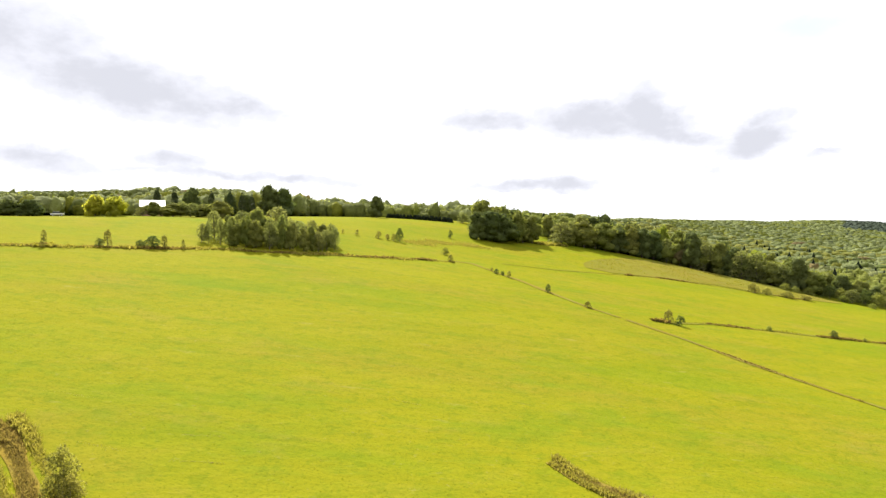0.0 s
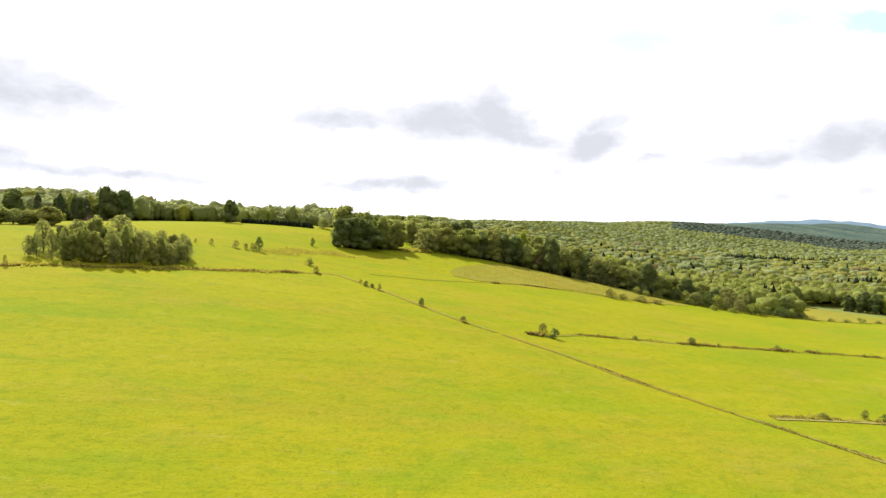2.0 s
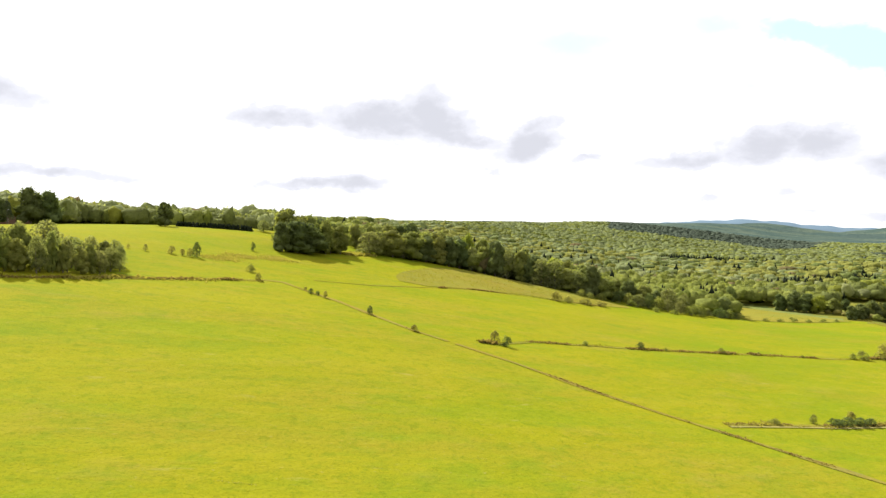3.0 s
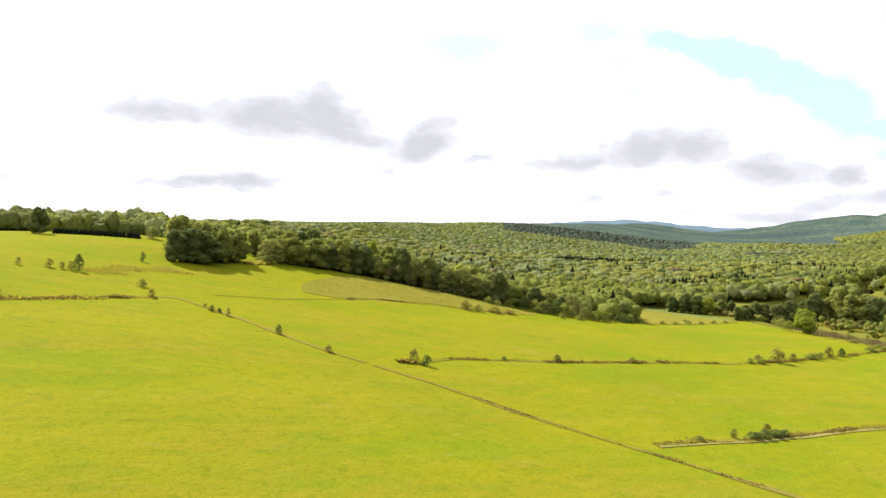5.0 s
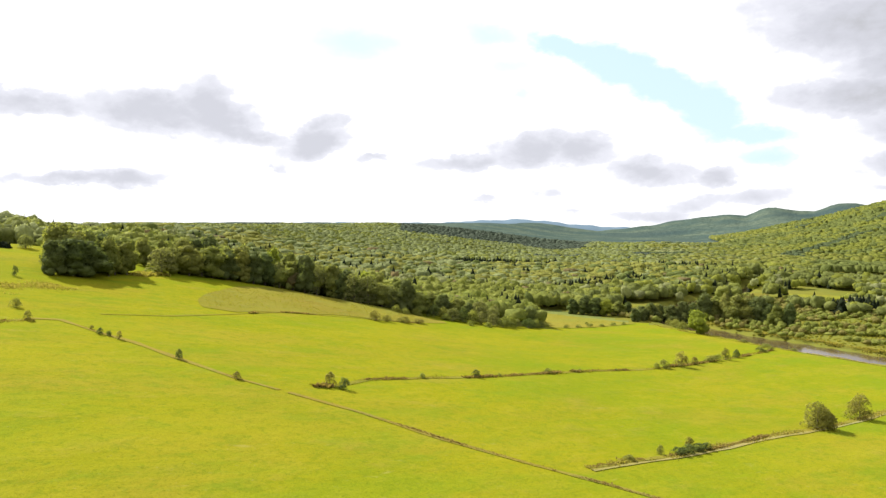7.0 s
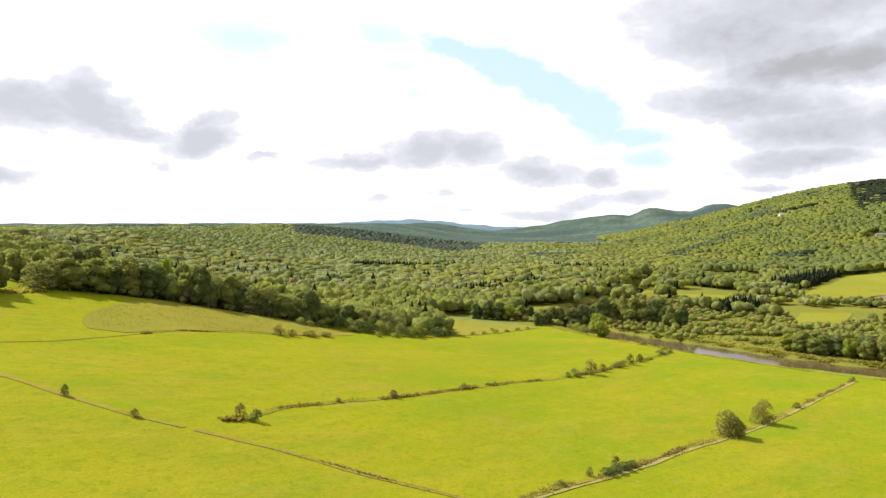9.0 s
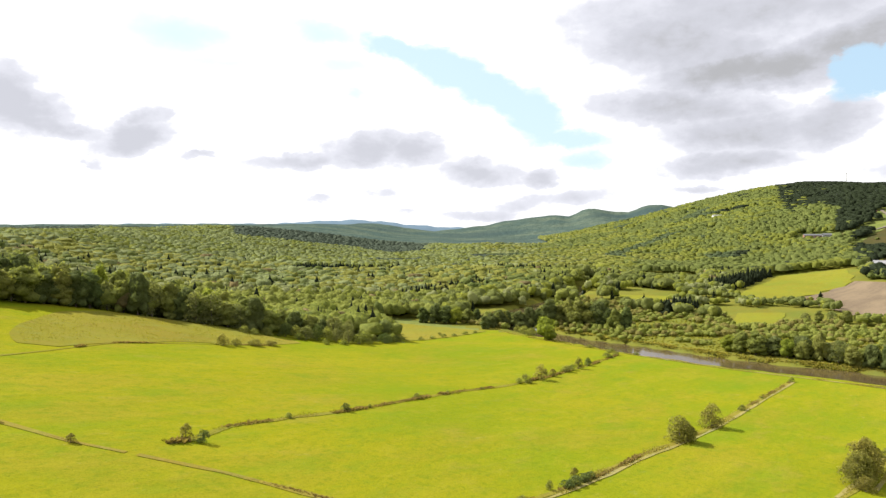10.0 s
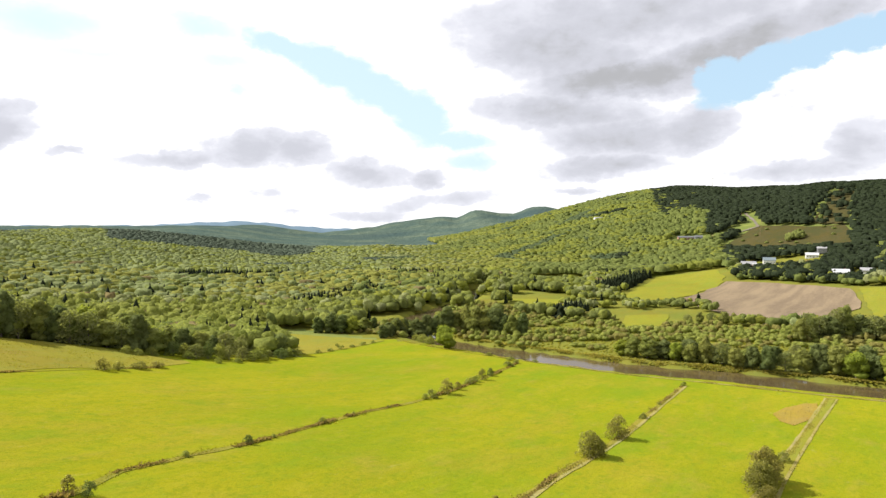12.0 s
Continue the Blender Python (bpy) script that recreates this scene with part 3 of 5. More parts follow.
sort_of("spruce", 3, height=16, width=6.5, bottom=0.8, lobes=14, sprays=1500, size=0.36, leaf=SPRUCE, shape="cone", solid=False)


def plant(name, sort, x, y, height, width, label, category="tree", group="", turn=None, variant=None, z=None):
    """One tree or bush with a trunk and a crown, standing on the ground."""
    rng = random.Random(int(x * 31 + y * 57))
    trunk, crown = SORTS[sort][rng.randrange(len(SORTS[sort])) if variant is None else variant]
    h0 = {"maple": (18, 12), "dark_maple": (18, 12), "willow": (10, 7), "bush": (4, 4.6), "dark_bush": (4, 4.4), "grey_bush": (4, 4.2), "gold_tree": (12, 10), "yellow_tree": (12, 12), "sapling": (4, 2), "thin_willow": (8, 7), "spruce": (16, 6.5)}[sort]
    root = new(name, None)
    root.empty_display_size = 0.5
    root.matrix_basis = Matrix.LocRotScale((x, y, float(land(x, y)) - 0.1 if z is None else z), Euler((0, 0, rng.random() * 6.28 if turn is None else turn)), (width / h0[1], width / h0[1], height / h0[0]))
    for part_name, me in (("trunk", trunk), ("crown", crown)):
        ob = new(part_name, me)
        ob.parent = root
    return tagged(root, label, category, group)


# ---- woods ----
def spots(rng, box, gap):
    """Evenly uneven spots in a box."""
    x0, x1, y0, y1 = box
    gx, gy = np.meshgrid(np.arange(x0, x1, gap), np.arange(y0, y1, gap))
    return np.stack([gx, gy], -1).reshape(-1, 2) + rng.uniform(-0.48, 0.48, (gx.size, 2)) * gap


def inside(at, corners):
    """Which spots lie inside a polygon."""
    x, y = at.T
    hit = np.zeros(len(at), bool)
    for (ax, ay), (bx, by) in zip(corners, corners[1:] + corners[:1]):
        cross = (ay > y) != (by > y)
        hit ^= cross & (x < (bx - ax) * (y - ay) / (by - ay + 1e-9) + ax)
    return hit


def crown_lobes(rng, count):
    """Lobes of a broad, rounded crown one unit high and wide."""
    a = np.arange(count) * 2.4 + rng.random() * 6.28
    z = 0.36 + 0.4 * (np.arange(count) + rng.random(count)) / count
    off = np.sqrt(np.maximum(0.0, 1 - ((z - 0.36) / 0.5) ** 2)) * 0.28
    k = 0.17 + 0.08 * rng.random(count)
    c = np.column_stack([np.cos(a) * off, np.sin(a) * off, z])
    return np.vstack([c, (0, 0, 0.48)]), np.vstack([np.column_stack([k, k, k * 1.05]), (0.36, 0.36, 0.44)])


def spire(rng, sides=7):
    """A ragged conifer one unit high and wide, in whorls."""
    rings = []
    for z, r in ((0.05, 0.34), (0.16, 0.5), (0.36, 0.3), (0.4, 0.4), (0.62, 0.18), (0.66, 0.26), (0.84, 0.1), (1.0, 0.01)):
        a = np.arange(sides) / sides * 6.283 + rng.random() * 0.6
        k = r * (1 + rng.normal(size=sides) * 0.16)
        rings.append(np.stack([np.cos(a) * k, np.sin(a) * k, z + rng.normal(size=sides) * 0.02], -1))
    f = [(i * sides + k, i * sides + (k + 1) % sides, (i + 1) * sides + (k + 1) % sides, (i + 1) * sides + k) for i in range(len(rings) - 1) for k in range(sides)]
    return np.concatenate(rings), np.array(f)


def grove(name, at, heights, widths, sprays, size, leaf, label, seed, kinds=14, sides=9, rings=5, conifer=False, squat=0.0, low=-35, category="forest"):
    """Many trees joined into one piece of forest: lobed crowns with loose sprays on them."""
    rng = np.random.default_rng(seed)
    pick, bits, fs, base = rng.integers(0, kinds, len(at)), [], [], 0
    z = land(at[:, 0], at[:, 1]) - 0.3
    start = np.array((0.0, 0.0, 0.45))
    for k in range(kinds):
        sel = pick == k
        count = int(sel.sum())
        if not count:
            continue
        if conifer:
            p, f = spire(rng)
        else:
            c, r = crown_lobes(rng, 9)
            p, f = shell(rng, c, r * (0.92 if sprays else 1.0), start, sides, rings, 0.13, low)
            if sprays:
                extra = leaves_on(rng, c, r, start, sprays, size, 0.8, -0.1)
                f = np.concatenate([f, quads(extra) + len(p)])
                p = np.concatenate([p, extra])
            p[:, 2] = squat + (1 - squat) * p[:, 2]
            if squat > 0.2:
                p[:sides] *= (0.88, 0.88, 0.5)
        turn = rng.random(count) * 6.28
        cs, sn = np.cos(turn)[:, None], np.sin(turn)[:, None]
        w, h = widths[sel][:, None], heights[sel][:, None]
        q = np.stack([(p[None, :, 0] * cs - p[None, :, 1] * sn) * w + at[sel, 0][:, None], (p[None, :, 0] * sn + p[None, :, 1] * cs) * w + at[sel, 1][:, None], p[None, :, 2] * h + z[sel][:, None]], -1)
        bits.append(q.reshape(-1, 3))
        fs.append((f[None] + (np.arange(count) * len(p))[:, None, None]).reshape(-1, 4) + base)
        base += count * len(p)
    ob = new(name, mesh_from(name, np.concatenate(bits), np.concatenate(fs), leaf, True))
    return tagged(ob, label, category, kind="stuff")


# open ground that the woods leave free
OPENINGS = [
    [(600, 275), (640, 245), (513, 158), (530, 140), (560, 40), (720, 40), (760, 130), (840, 250), (960, 290), (910, 365), (640, 312)],
    [(497, 344), (517, 306), (586, 340), (567, 383)],
    [(716, 441), (753, 389), (860, 440), (815, 505)],
    [(460, 238), (474, 212), (535, 235), (512, 262)],
    [(248, 320), (340, 335), (338, 395), (326, 424), (304, 395), (272, 350)],
    [(1105, 340), (1262, 318), (1250, 290), (1215, 225), (1200, 172), (995, 148), (1050, 234)],
    [(1240, 300), (1300, 312), (1368, 342), (1352, 362), (1285, 334), (1190, 384), (1180, 374)],
    [(900, 290), (980, 270), (990, 170), (880, 170)],
    [(1160, 372), (1225, 372), (1240, 440), (1180, 440)],
    [(790, 160), (840, 130), (830, 100), (780, 120)],
]


def clear_of(at):
    keep = np.ones(len(at), bool)
    for corners in OPENINGS:
        keep &= ~inside(at, corners)
    return keep


def woods():
    rng = np.random.default_rng(5)
    at = spots(rng, (-420, 1200, 0, 1200), 5.3)
    x, y = at.T
    far, az = np.hypot(x, y), np.degrees(np.arctan2(x, y))
    keep = (az > 3) & (az < 92) & (0.33 * x + 0.94 * y > 376) & (far < 950) | (az > -36) & (az <= 3) & (far > np.where(az < -11, 436, 480)) & (far < 640) | (x > 505) & (y > -40) & (y < 420) & (far < 950)
    keep &= ~((x > 270) & (y < 400) & (x < 480)) & (river_off(x, y) > np.where(x > 400, 10, 14)) & clear_of(at)
    flats = (x > 395) & (x < 640) & (y < 430) & (y > 120)
    keep &= ~flats | (drift(x, y, 34, 25) + 0.6 * drift(x, y, 13, 26) > 0.2)
    # natural thinning: old crowns crowd out their neighbours
    grown = 0.5 + 0.5 * drift(x, y, 60, 33)
    keep &= rng.random(len(at)) > 0.05 + 0.3 * grown
    at, grown = at[keep], grown[keep]
    x, y = at.T
    far, az = np.hypot(x, y), np.degrees(np.arctan2(x, y))
    low = ease(x, 440, 560) * (1 - ease(x, 640, 760)) * (1 - ease(y, 280, 380))
    old = rng.random(len(at)) < 0.14
    h = (7.0 + 3.6 * rng.random(len(at)) + 3.0 * grown + 2.5 * old) * (1 - 0.35 * low)
    w = (7.2 + 2.6 * rng.random(len(at)) + 1.8 * grown + 2.2 * old) * (1 - 0.2 * low)
    w = w * np.exp(rng.normal(size=len(at)) * 0.22)
    tone = drift(x, y, 75, 23) * 0.7 + drift(x, y, 22, 24) * 0.35 + rng.normal(size=len(at)) * 0.3
    # share of pale crowns that carry the painted haze
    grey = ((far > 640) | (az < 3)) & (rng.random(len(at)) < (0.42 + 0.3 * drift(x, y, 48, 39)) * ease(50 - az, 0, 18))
    w = np.where(az < 3, w * 1.15, np.where((az < 50) & (far > 690), w * 1.15, w))
    h = np.where(az < 3, h * np.where(az > -11, 1.35, 1.15), h)
    tone = np.where(az < 3, tone - 1.05, tone)
    tone = tone + 0.4 * ease(50 - az, 0, 15) - 0.35 * ease(az, 48, 60)
    fir = inside(at, [(468, 748), (545, 728), (648, 708), (725, 785), (630, 822), (530, 808)]) | inside(at, [(492, 302), (511, 262), (540, 275), (520, 315)]) | inside(at, [(660, 320), (900, 350), (895, 372), (655, 345)])
    fir |= inside(at, [(655, 725), (690, 645), (715, 560), (765, 585), (745, 660), (705, 740)]) & (rng.random(len(at)) < 0.7)
    fir |= inside(at, [(420, 525), (440, 492), (560, 500), (550, 530)]) & (rng.random(len(at)) < 0.5) | (rng.random(len(at)) < 0.035 + 0.12 * (drift(x, y, 95, 34) > 0.45))
    fir &= az > 3
    # forest under cloud: the shade is put in by choosing dark crowns
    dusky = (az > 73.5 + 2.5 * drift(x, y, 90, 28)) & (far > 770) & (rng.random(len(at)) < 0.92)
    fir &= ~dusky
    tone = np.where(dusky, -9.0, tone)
    rust = rng.random(len(at)) < 0.01
    edge = inside(at, [(236, 318), (262, 352), (288, 392), (312, 424), (345, 424), (345, 300), (236, 300)])
    close = (far < 540) | (az < 3)
    for zone, sprays, size, seed, sides, rings, squat, low in ((close & (az < 3), 26, 0.04, 300, 10, 5, 0.0, -35), (close & (az >= 3) & ~edge, 60, 0.035, 540, 10, 5, 0.1, -35), (~close & ~edge & (az < 50) & (far > 690), 8, 0.05, 950, 8, 3, 0.42, -5), (~close & ~edge & ((az >= 50) | (far <= 690)), 20, 0.05, 970, 8, 4, 0.1, -35)):
        for sel, leaf, label, conifer in (
            (~fir & rust, CROWN_RUST, "a few rusty turning trees in the forest", 0),
            (~fir & ~rust & ~grey & (tone > -0.02), CROWN, "dense green broadleaf forest covering the valley", 0),
            (~fir & ~rust & ~grey & (tone <= -0.02) & (tone > -0.66), CROWN_DARK, "dark green mixed forest covering the valley", 0),
            (~fir & ~rust & ~grey & (tone <= -0.66) & (tone > -0.95), CROWN_GOLD, "yellowing broadleaf trees scattered through the forest", 0),
            (~fir & ~rust & (grey | (tone <= -0.95)) & (tone > -5), CROWN_GREY_HAZE, "grey-green willows and poplars scattered through the forest", 0),
            (~rust & (tone < -5), NEEDLE_AND_SHADE, "dusky dense forest below the hill", 0),
            (fir, NEEDLE_AND_SHADE, "dark conifers standing in the mixed forest", 1),
        ):
            s = sel & zone
            if s.any():
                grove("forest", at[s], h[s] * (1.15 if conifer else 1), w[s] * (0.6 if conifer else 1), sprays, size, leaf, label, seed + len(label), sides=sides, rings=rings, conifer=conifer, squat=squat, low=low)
    at = spots(rng, (-900, 2500, -300, 2500), 7.9)
    x, y = at.T
    far, az = np.hypot(x, y), np.degrees(np.arctan2(x, y))
    v = 0.669 * x - 0.743 * y
    start = np.where(az < 3.0, 640, 950)
    keep = (far > start) & (az > -40) & (az < 94) & ((far < 1900) | (v > 200) & (far < 2400)) & clear_of(at) & (rng.random(len(at)) > 0.12 + 0.4 * (far > 1500))
    keep &= ~(inside(at, [(1240, 236), (1198, 168), (1400, 184), (1545, 180), (1590, 234), (1400, 240)]) & (rng.random(len(at)) < 0.75))
    at = at[keep]
    x, y = at.T
    far, az = np.hypot(x, y), np.degrees(np.arctan2(x, y))
    v = 0.669 * x - 0.743 * y
    big = rng.random(len(at)) ** 2
    spread_of = np.exp(rng.normal(size=len(at)) * 0.2)
    h, w = 10.0 + 2.2 * rng.random(len(at)) + 2 * drift(x, y, 90, 35), (9.5 + 3.5 * big + 3 * (far > 1500)) * spread_of
    w = w * (1 + 0.22 * ease(az, 46, 58))
    tone = drift(x, y, 150, 27) * 0.6 + drift(x, y, 40, 36) * 0.5 + rng.normal(size=len(at)) * 0.18
    tone = tone + 0.4 * ease(50 - az, 0, 15) - 0.25 * ease(az, 50, 60)
    # hill trees under cloud, its shadow put into their dark crown colour
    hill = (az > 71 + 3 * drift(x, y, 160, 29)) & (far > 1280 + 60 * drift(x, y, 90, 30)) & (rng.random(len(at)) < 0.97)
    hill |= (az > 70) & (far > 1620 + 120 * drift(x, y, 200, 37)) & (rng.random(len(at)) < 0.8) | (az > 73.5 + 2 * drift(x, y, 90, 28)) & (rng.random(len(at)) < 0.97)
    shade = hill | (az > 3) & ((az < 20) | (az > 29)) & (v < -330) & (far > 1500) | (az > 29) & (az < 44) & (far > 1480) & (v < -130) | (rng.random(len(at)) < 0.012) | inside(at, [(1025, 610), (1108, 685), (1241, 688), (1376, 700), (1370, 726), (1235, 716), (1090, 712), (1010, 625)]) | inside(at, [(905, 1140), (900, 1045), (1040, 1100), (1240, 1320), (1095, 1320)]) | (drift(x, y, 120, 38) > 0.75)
    # pale crowns towards the left, carrying haze in their colour
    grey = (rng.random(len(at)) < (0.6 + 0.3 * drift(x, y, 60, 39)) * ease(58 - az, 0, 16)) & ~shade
    sunny = rng.random(len(at)) < ease(az + 5 * drift(x, y, 200, 42), 46, 66)
    for sel, leaf, label in (
        (~shade & ~grey & (tone > -0.1) & ~sunny, CROWN, "green forest on the far hillsides"),
        (~shade & ~grey & (tone > -0.1) & sunny, CROWN_SUN, "yellow-green forest on the sunlit hill"),
        (~shade & ~grey & (tone <= -0.1) & ((tone > -0.6) | (az >= 52)), CROWN_DARK, "dark green forest on the far hillsides"),
        (grey | ~shade & (tone <= -0.6) & (az < 52), CROWN_GREY_HAZE, "grey-green trees on the far hillsides"),
        (shade & (az < 48), CROWN_BLUE_HAZE, "blue-green conifer forest on the far ridges"),
        (shade & (az >= 48) & (az < 66), SPRUCE, "dark stands of conifers on the sunlit hill"),
        (shade & (az >= 66), NEEDLE_AND_SHADE, "dark conifer forest on the hilltop"),
    ):
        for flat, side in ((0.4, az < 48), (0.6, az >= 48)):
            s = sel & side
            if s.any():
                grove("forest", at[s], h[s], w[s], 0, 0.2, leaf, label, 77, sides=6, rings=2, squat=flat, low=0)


woods()


def far_ridges():
    """The wooded ridges at the end of the valley, the haze of miles of air put into their colour."""
    m, n = material("hazed_ridge")
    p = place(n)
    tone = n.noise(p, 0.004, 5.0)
    # blue of the haze is painted as base colour
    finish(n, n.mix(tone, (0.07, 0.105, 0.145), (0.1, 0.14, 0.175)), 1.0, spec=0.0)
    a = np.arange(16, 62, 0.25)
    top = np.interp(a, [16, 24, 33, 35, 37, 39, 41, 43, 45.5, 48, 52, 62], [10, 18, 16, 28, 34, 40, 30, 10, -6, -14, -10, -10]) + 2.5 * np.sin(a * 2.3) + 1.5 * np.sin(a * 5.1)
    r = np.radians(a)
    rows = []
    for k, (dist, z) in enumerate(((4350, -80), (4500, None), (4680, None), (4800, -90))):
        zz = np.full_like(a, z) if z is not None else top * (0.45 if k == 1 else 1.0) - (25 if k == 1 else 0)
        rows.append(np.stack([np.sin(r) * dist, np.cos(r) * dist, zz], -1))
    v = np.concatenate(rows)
    tagged(new("backdrop", mesh_from("backdrop", v, sheet(4, len(a)), m, True)), "wooded ridges at the end of the valley, blue haze put into their colour", "hills", kind="structure")


far_ridges()


# ---- fields laid on the land ----
patch("hay_meadow", [(66, 279), (88, 292), (124, 295), (152, 299), (168, 305)], [(57, 284), (61, 301), (66, 314), (76, 330), (90, 345), (112, 354), (137, 346), (155, 330), (169, 310)], HAY, "uncut tawny hay meadow beside the forest edge", 0.13, ragged=3.0)
patch("rough_meadow", [(248, 321), (285, 332), (305, 337), (334, 340)], [(252, 331), (266, 351), (292, 390), (316, 422)], HAY, "small straw-coloured rough meadow between the woods and the river")
patch("ley_field", [(643, 308), (612, 280), (640, 256)], [(902, 357), (942, 294), (822, 256)], LEY, "bright yellow-green grass field across the river", 0.5, ragged=4)
patch("ploughed_field", [(637, 253), (513, 163), (520, 150), (640, 112)], [(825, 256), (788, 190), (745, 133), (741, 128)], SOIL, "bare brown ploughed field across the river", 0.6, ragged=3)
patch("ley_field", [(648, 108), (570, 96), (560, 50)], [(745, 122), (735, 80), (720, 40)], LEY, "bright green grass field beside the ploughed land", 0.5)
for near, far in (
    ([(497, 344), (517, 306)], [(567, 383), (586, 342)]),
    ([(716, 441), (753, 389)], [(812, 500), (858, 440)]),
    ([(460, 238), (474, 212)], [(512, 262), (535, 235)]),
    ([(425, 175), (440, 145)], [(466, 186), (480, 155)]),
):
    patch("marsh_meadow", near, far, LEY, "yellow-green wet meadow among the willow scrub", 0.35, 30, 20, 7)
patch("hill_pasture", [(1111, 332), (1056, 234), (1001, 152)], [(1250, 312), (1212, 228), (1200, 176)], SLOPE_SHADED, "tawny cleared slope at the foot of the wooded hill", 0.8, ragged=9)
patch("ski_run", [(1232, 226), (1206, 186)], [(1575, 226), (1545, 194)], SLOPE_SHADED, "grassy run cut straight up the wooded hill", 0.8, ragged=12)
patch("quarry_yard", [(1008, 196), (996, 164)], [(1062, 204), (1050, 168)], QUARRY, "pale bare quarry yard below the wooded hill", 1.0, 24, 16, 6)
patch("gravel_track", [(556, 332), (560, 322)], [(570, 330), (574, 318)], SOIL, "short piece of pale gravel track in the marsh", 0.6, 8, 8)


# ---- ditches and rank grass ----
def tuft_material(name, a, b):
    m, n = material(name)
    g = n.add("ShaderNodeNewGeometry")
    finish(n, n.mix(g.outputs["Random Per Island"], a, b), 0.9, through=0.5, spec=0.0)
    return m


RANK = tuft_material("rank_grass", (0.25, 0.225, 0.03), (0.2, 0.2, 0.02))
BRACKEN = tuft_material("dead_weeds", (0.27, 0.195, 0.075), (0.18, 0.145, 0.045))
BANK = tuft_material("bank_grass", (0.36, 0.31, 0.09), (0.26, 0.24, 0.04))


def dense(points, gap):
    p = np.array(points, float)
    s = np.r_[0, np.cumsum(np.hypot(*np.diff(p, axis=0).T))]
    at = np.arange(0, s[-1], gap)
    q = np.stack([np.interp(at, s, p[:, 0]), np.interp(at, s, p[:, 1])], -1)
    d = np.gradient(q, axis=0)
    return q, np.stack([-d[:, 1], d[:, 0]], -1) / np.hypot(*d.T)[:, None]


def verge(name, path, width, height, per_metre, mat, label, seed, category="rank grass", gappy=0.0, thin=0.35):
    """A strip of standing weeds along a path, as blades in tufts."""
    rng = np.random.default_rng(seed)
    q, side = dense(path, 1 / per_metre)
    q = q + side * (rng.normal(size=len(q)) * width * 0.33 + drift(q[:, 0], q[:, 1], 11, seed) * width * 0.4)[:, None]
    k = drift(q[:, 0], q[:, 1], 6, seed + 1) * 0.5 + 0.75
    if gappy:
        sel = drift(q[:, 0], q[:, 1], 9, seed + 2) > gappy * 2 - 1
        q, k = q[sel], k[sel]
    n_t, blades = len(q), 5
    c = np.repeat(np.column_stack([q, land(q[:, 0], q[:, 1]) - 0.05]), blades, 0)
    h = np.repeat(height * k * (0.6 + 0.6 * rng.random(n_t)), blades) * (0.7 + 0.5 * rng.random(n_t * blades))
    a = rng.random(n_t * blades) * 6.283
    lean = np.stack([np.cos(a), np.sin(a)], -1)
    w = np.stack([-lean[:, 1], lean[:, 0], 0 * a], -1) * (thin * h)[:, None]
    up = np.column_stack([lean * (0.45 * h)[:, None], h])
    base = c + np.column_stack([lean * (0.15 * h)[:, None], 0 * h])
    v = np.stack([base - w * 0.6, base + w * 0.6, base + up * 0.8 + w, base + up - w * 0.5], 1).reshape(-1, 3)
    return tagged(new(name, mesh_from(name, v, quads(v), mat)), label, category, kind="stuff")


def strip(name, path, width, mat, label, lift=0.1, category="ditch"):
    """A narrow ribbon of bare or rough ground along a path."""
    q, side = dense(path, 1.5)
    k = width / 2 * (1 + 0.45 * drift(q[:, 0], q[:, 1], 7, 41))[:, None]
    rows = np.stack([q - side * k, q - side * k * 0.3, q + side * k * 0.3, q + side * k], 1)
    z = land(rows[..., 0], rows[..., 1]) + lift
    v = np.concatenate([rows, z[..., None]], -1).reshape(-1, 3)
    return tagged(new(name, mesh_from(name, v, sheet(len(rows), 4), mat, True)), label, category, kind="structure")


STUBBLE = grass_material("ditch_stubble", (0.19, 0.155, 0.03), (0.165, 0.14, 0.022), (0.15, 0.1, 0.04))
LONG_DITCH = [(3, 244), (10, 245), (17, 232), (23.5, 222), (30, 207), (38, 190.5), (45.5, 181), (56, 167.5), (66, 150), (75.5, 136), (83, 126), (92, 112), (104, 92)]
RIVER_DITCH = [(54, 185), (59, 186), (72, 193.5), (90, 196.5), (109, 198.6), (143, 207.5), (168, 212.5), (202, 215), (227, 218), (250, 223), (275, 228), (312, 237)]
LOW_DITCH = [(86, 132.5), (100, 134), (118, 135), (130, 136), (155, 139), (180, 141), (205, 142.8), (237, 146), (269, 149), (305, 152)]
EAST_DITCH = [(165, 97), (185, 97.2), (207, 98), (230, 98), (261, 97.8), (289, 97.8), (312, 97.8)]
EAST_LINE = [(180, 93.5), (197, 94.5), (224, 95.2), (267, 95.4), (312, 94.5)]
TOP_DITCH = [(21, 257), (41, 263), (61, 273.5), (87, 290), (124, 294.7), (150, 297)]
HEDGE = [(-125, 172), (-111, 180.5), (-102, 184.5), (-90, 190), (-76, 196), (-66, 205), (-56, 208.5), (-32, 222), (-15, 231.5), (3, 242.5)]
for path in (LONG_DITCH[:7], [(46.2, 180.1), (52, 172.5)] + LONG_DITCH[7:]):
    strip("ditch", path, 1.7, STUBBLE, "narrow tan line of a shallow ditch across the meadows", 0.1)
for path, width in ((RIVER_DITCH, 1.8), (LOW_DITCH, 1.8), (EAST_DITCH, 1.6), (TOP_DITCH, 1.0), (HEDGE, 2.0)):
    strip("ditch", path, width, HAY, "narrow ditch lined with tawny grass between the meadows")
verge("ditch_weeds", [(56, 167.5), (66, 150), (75.5, 136), (83, 126), (92, 112)], 0.9, 0.32, 9, BRACKEN, "dense brown weeds standing in the lower part of a meadow ditch", 151, gappy=0.2)
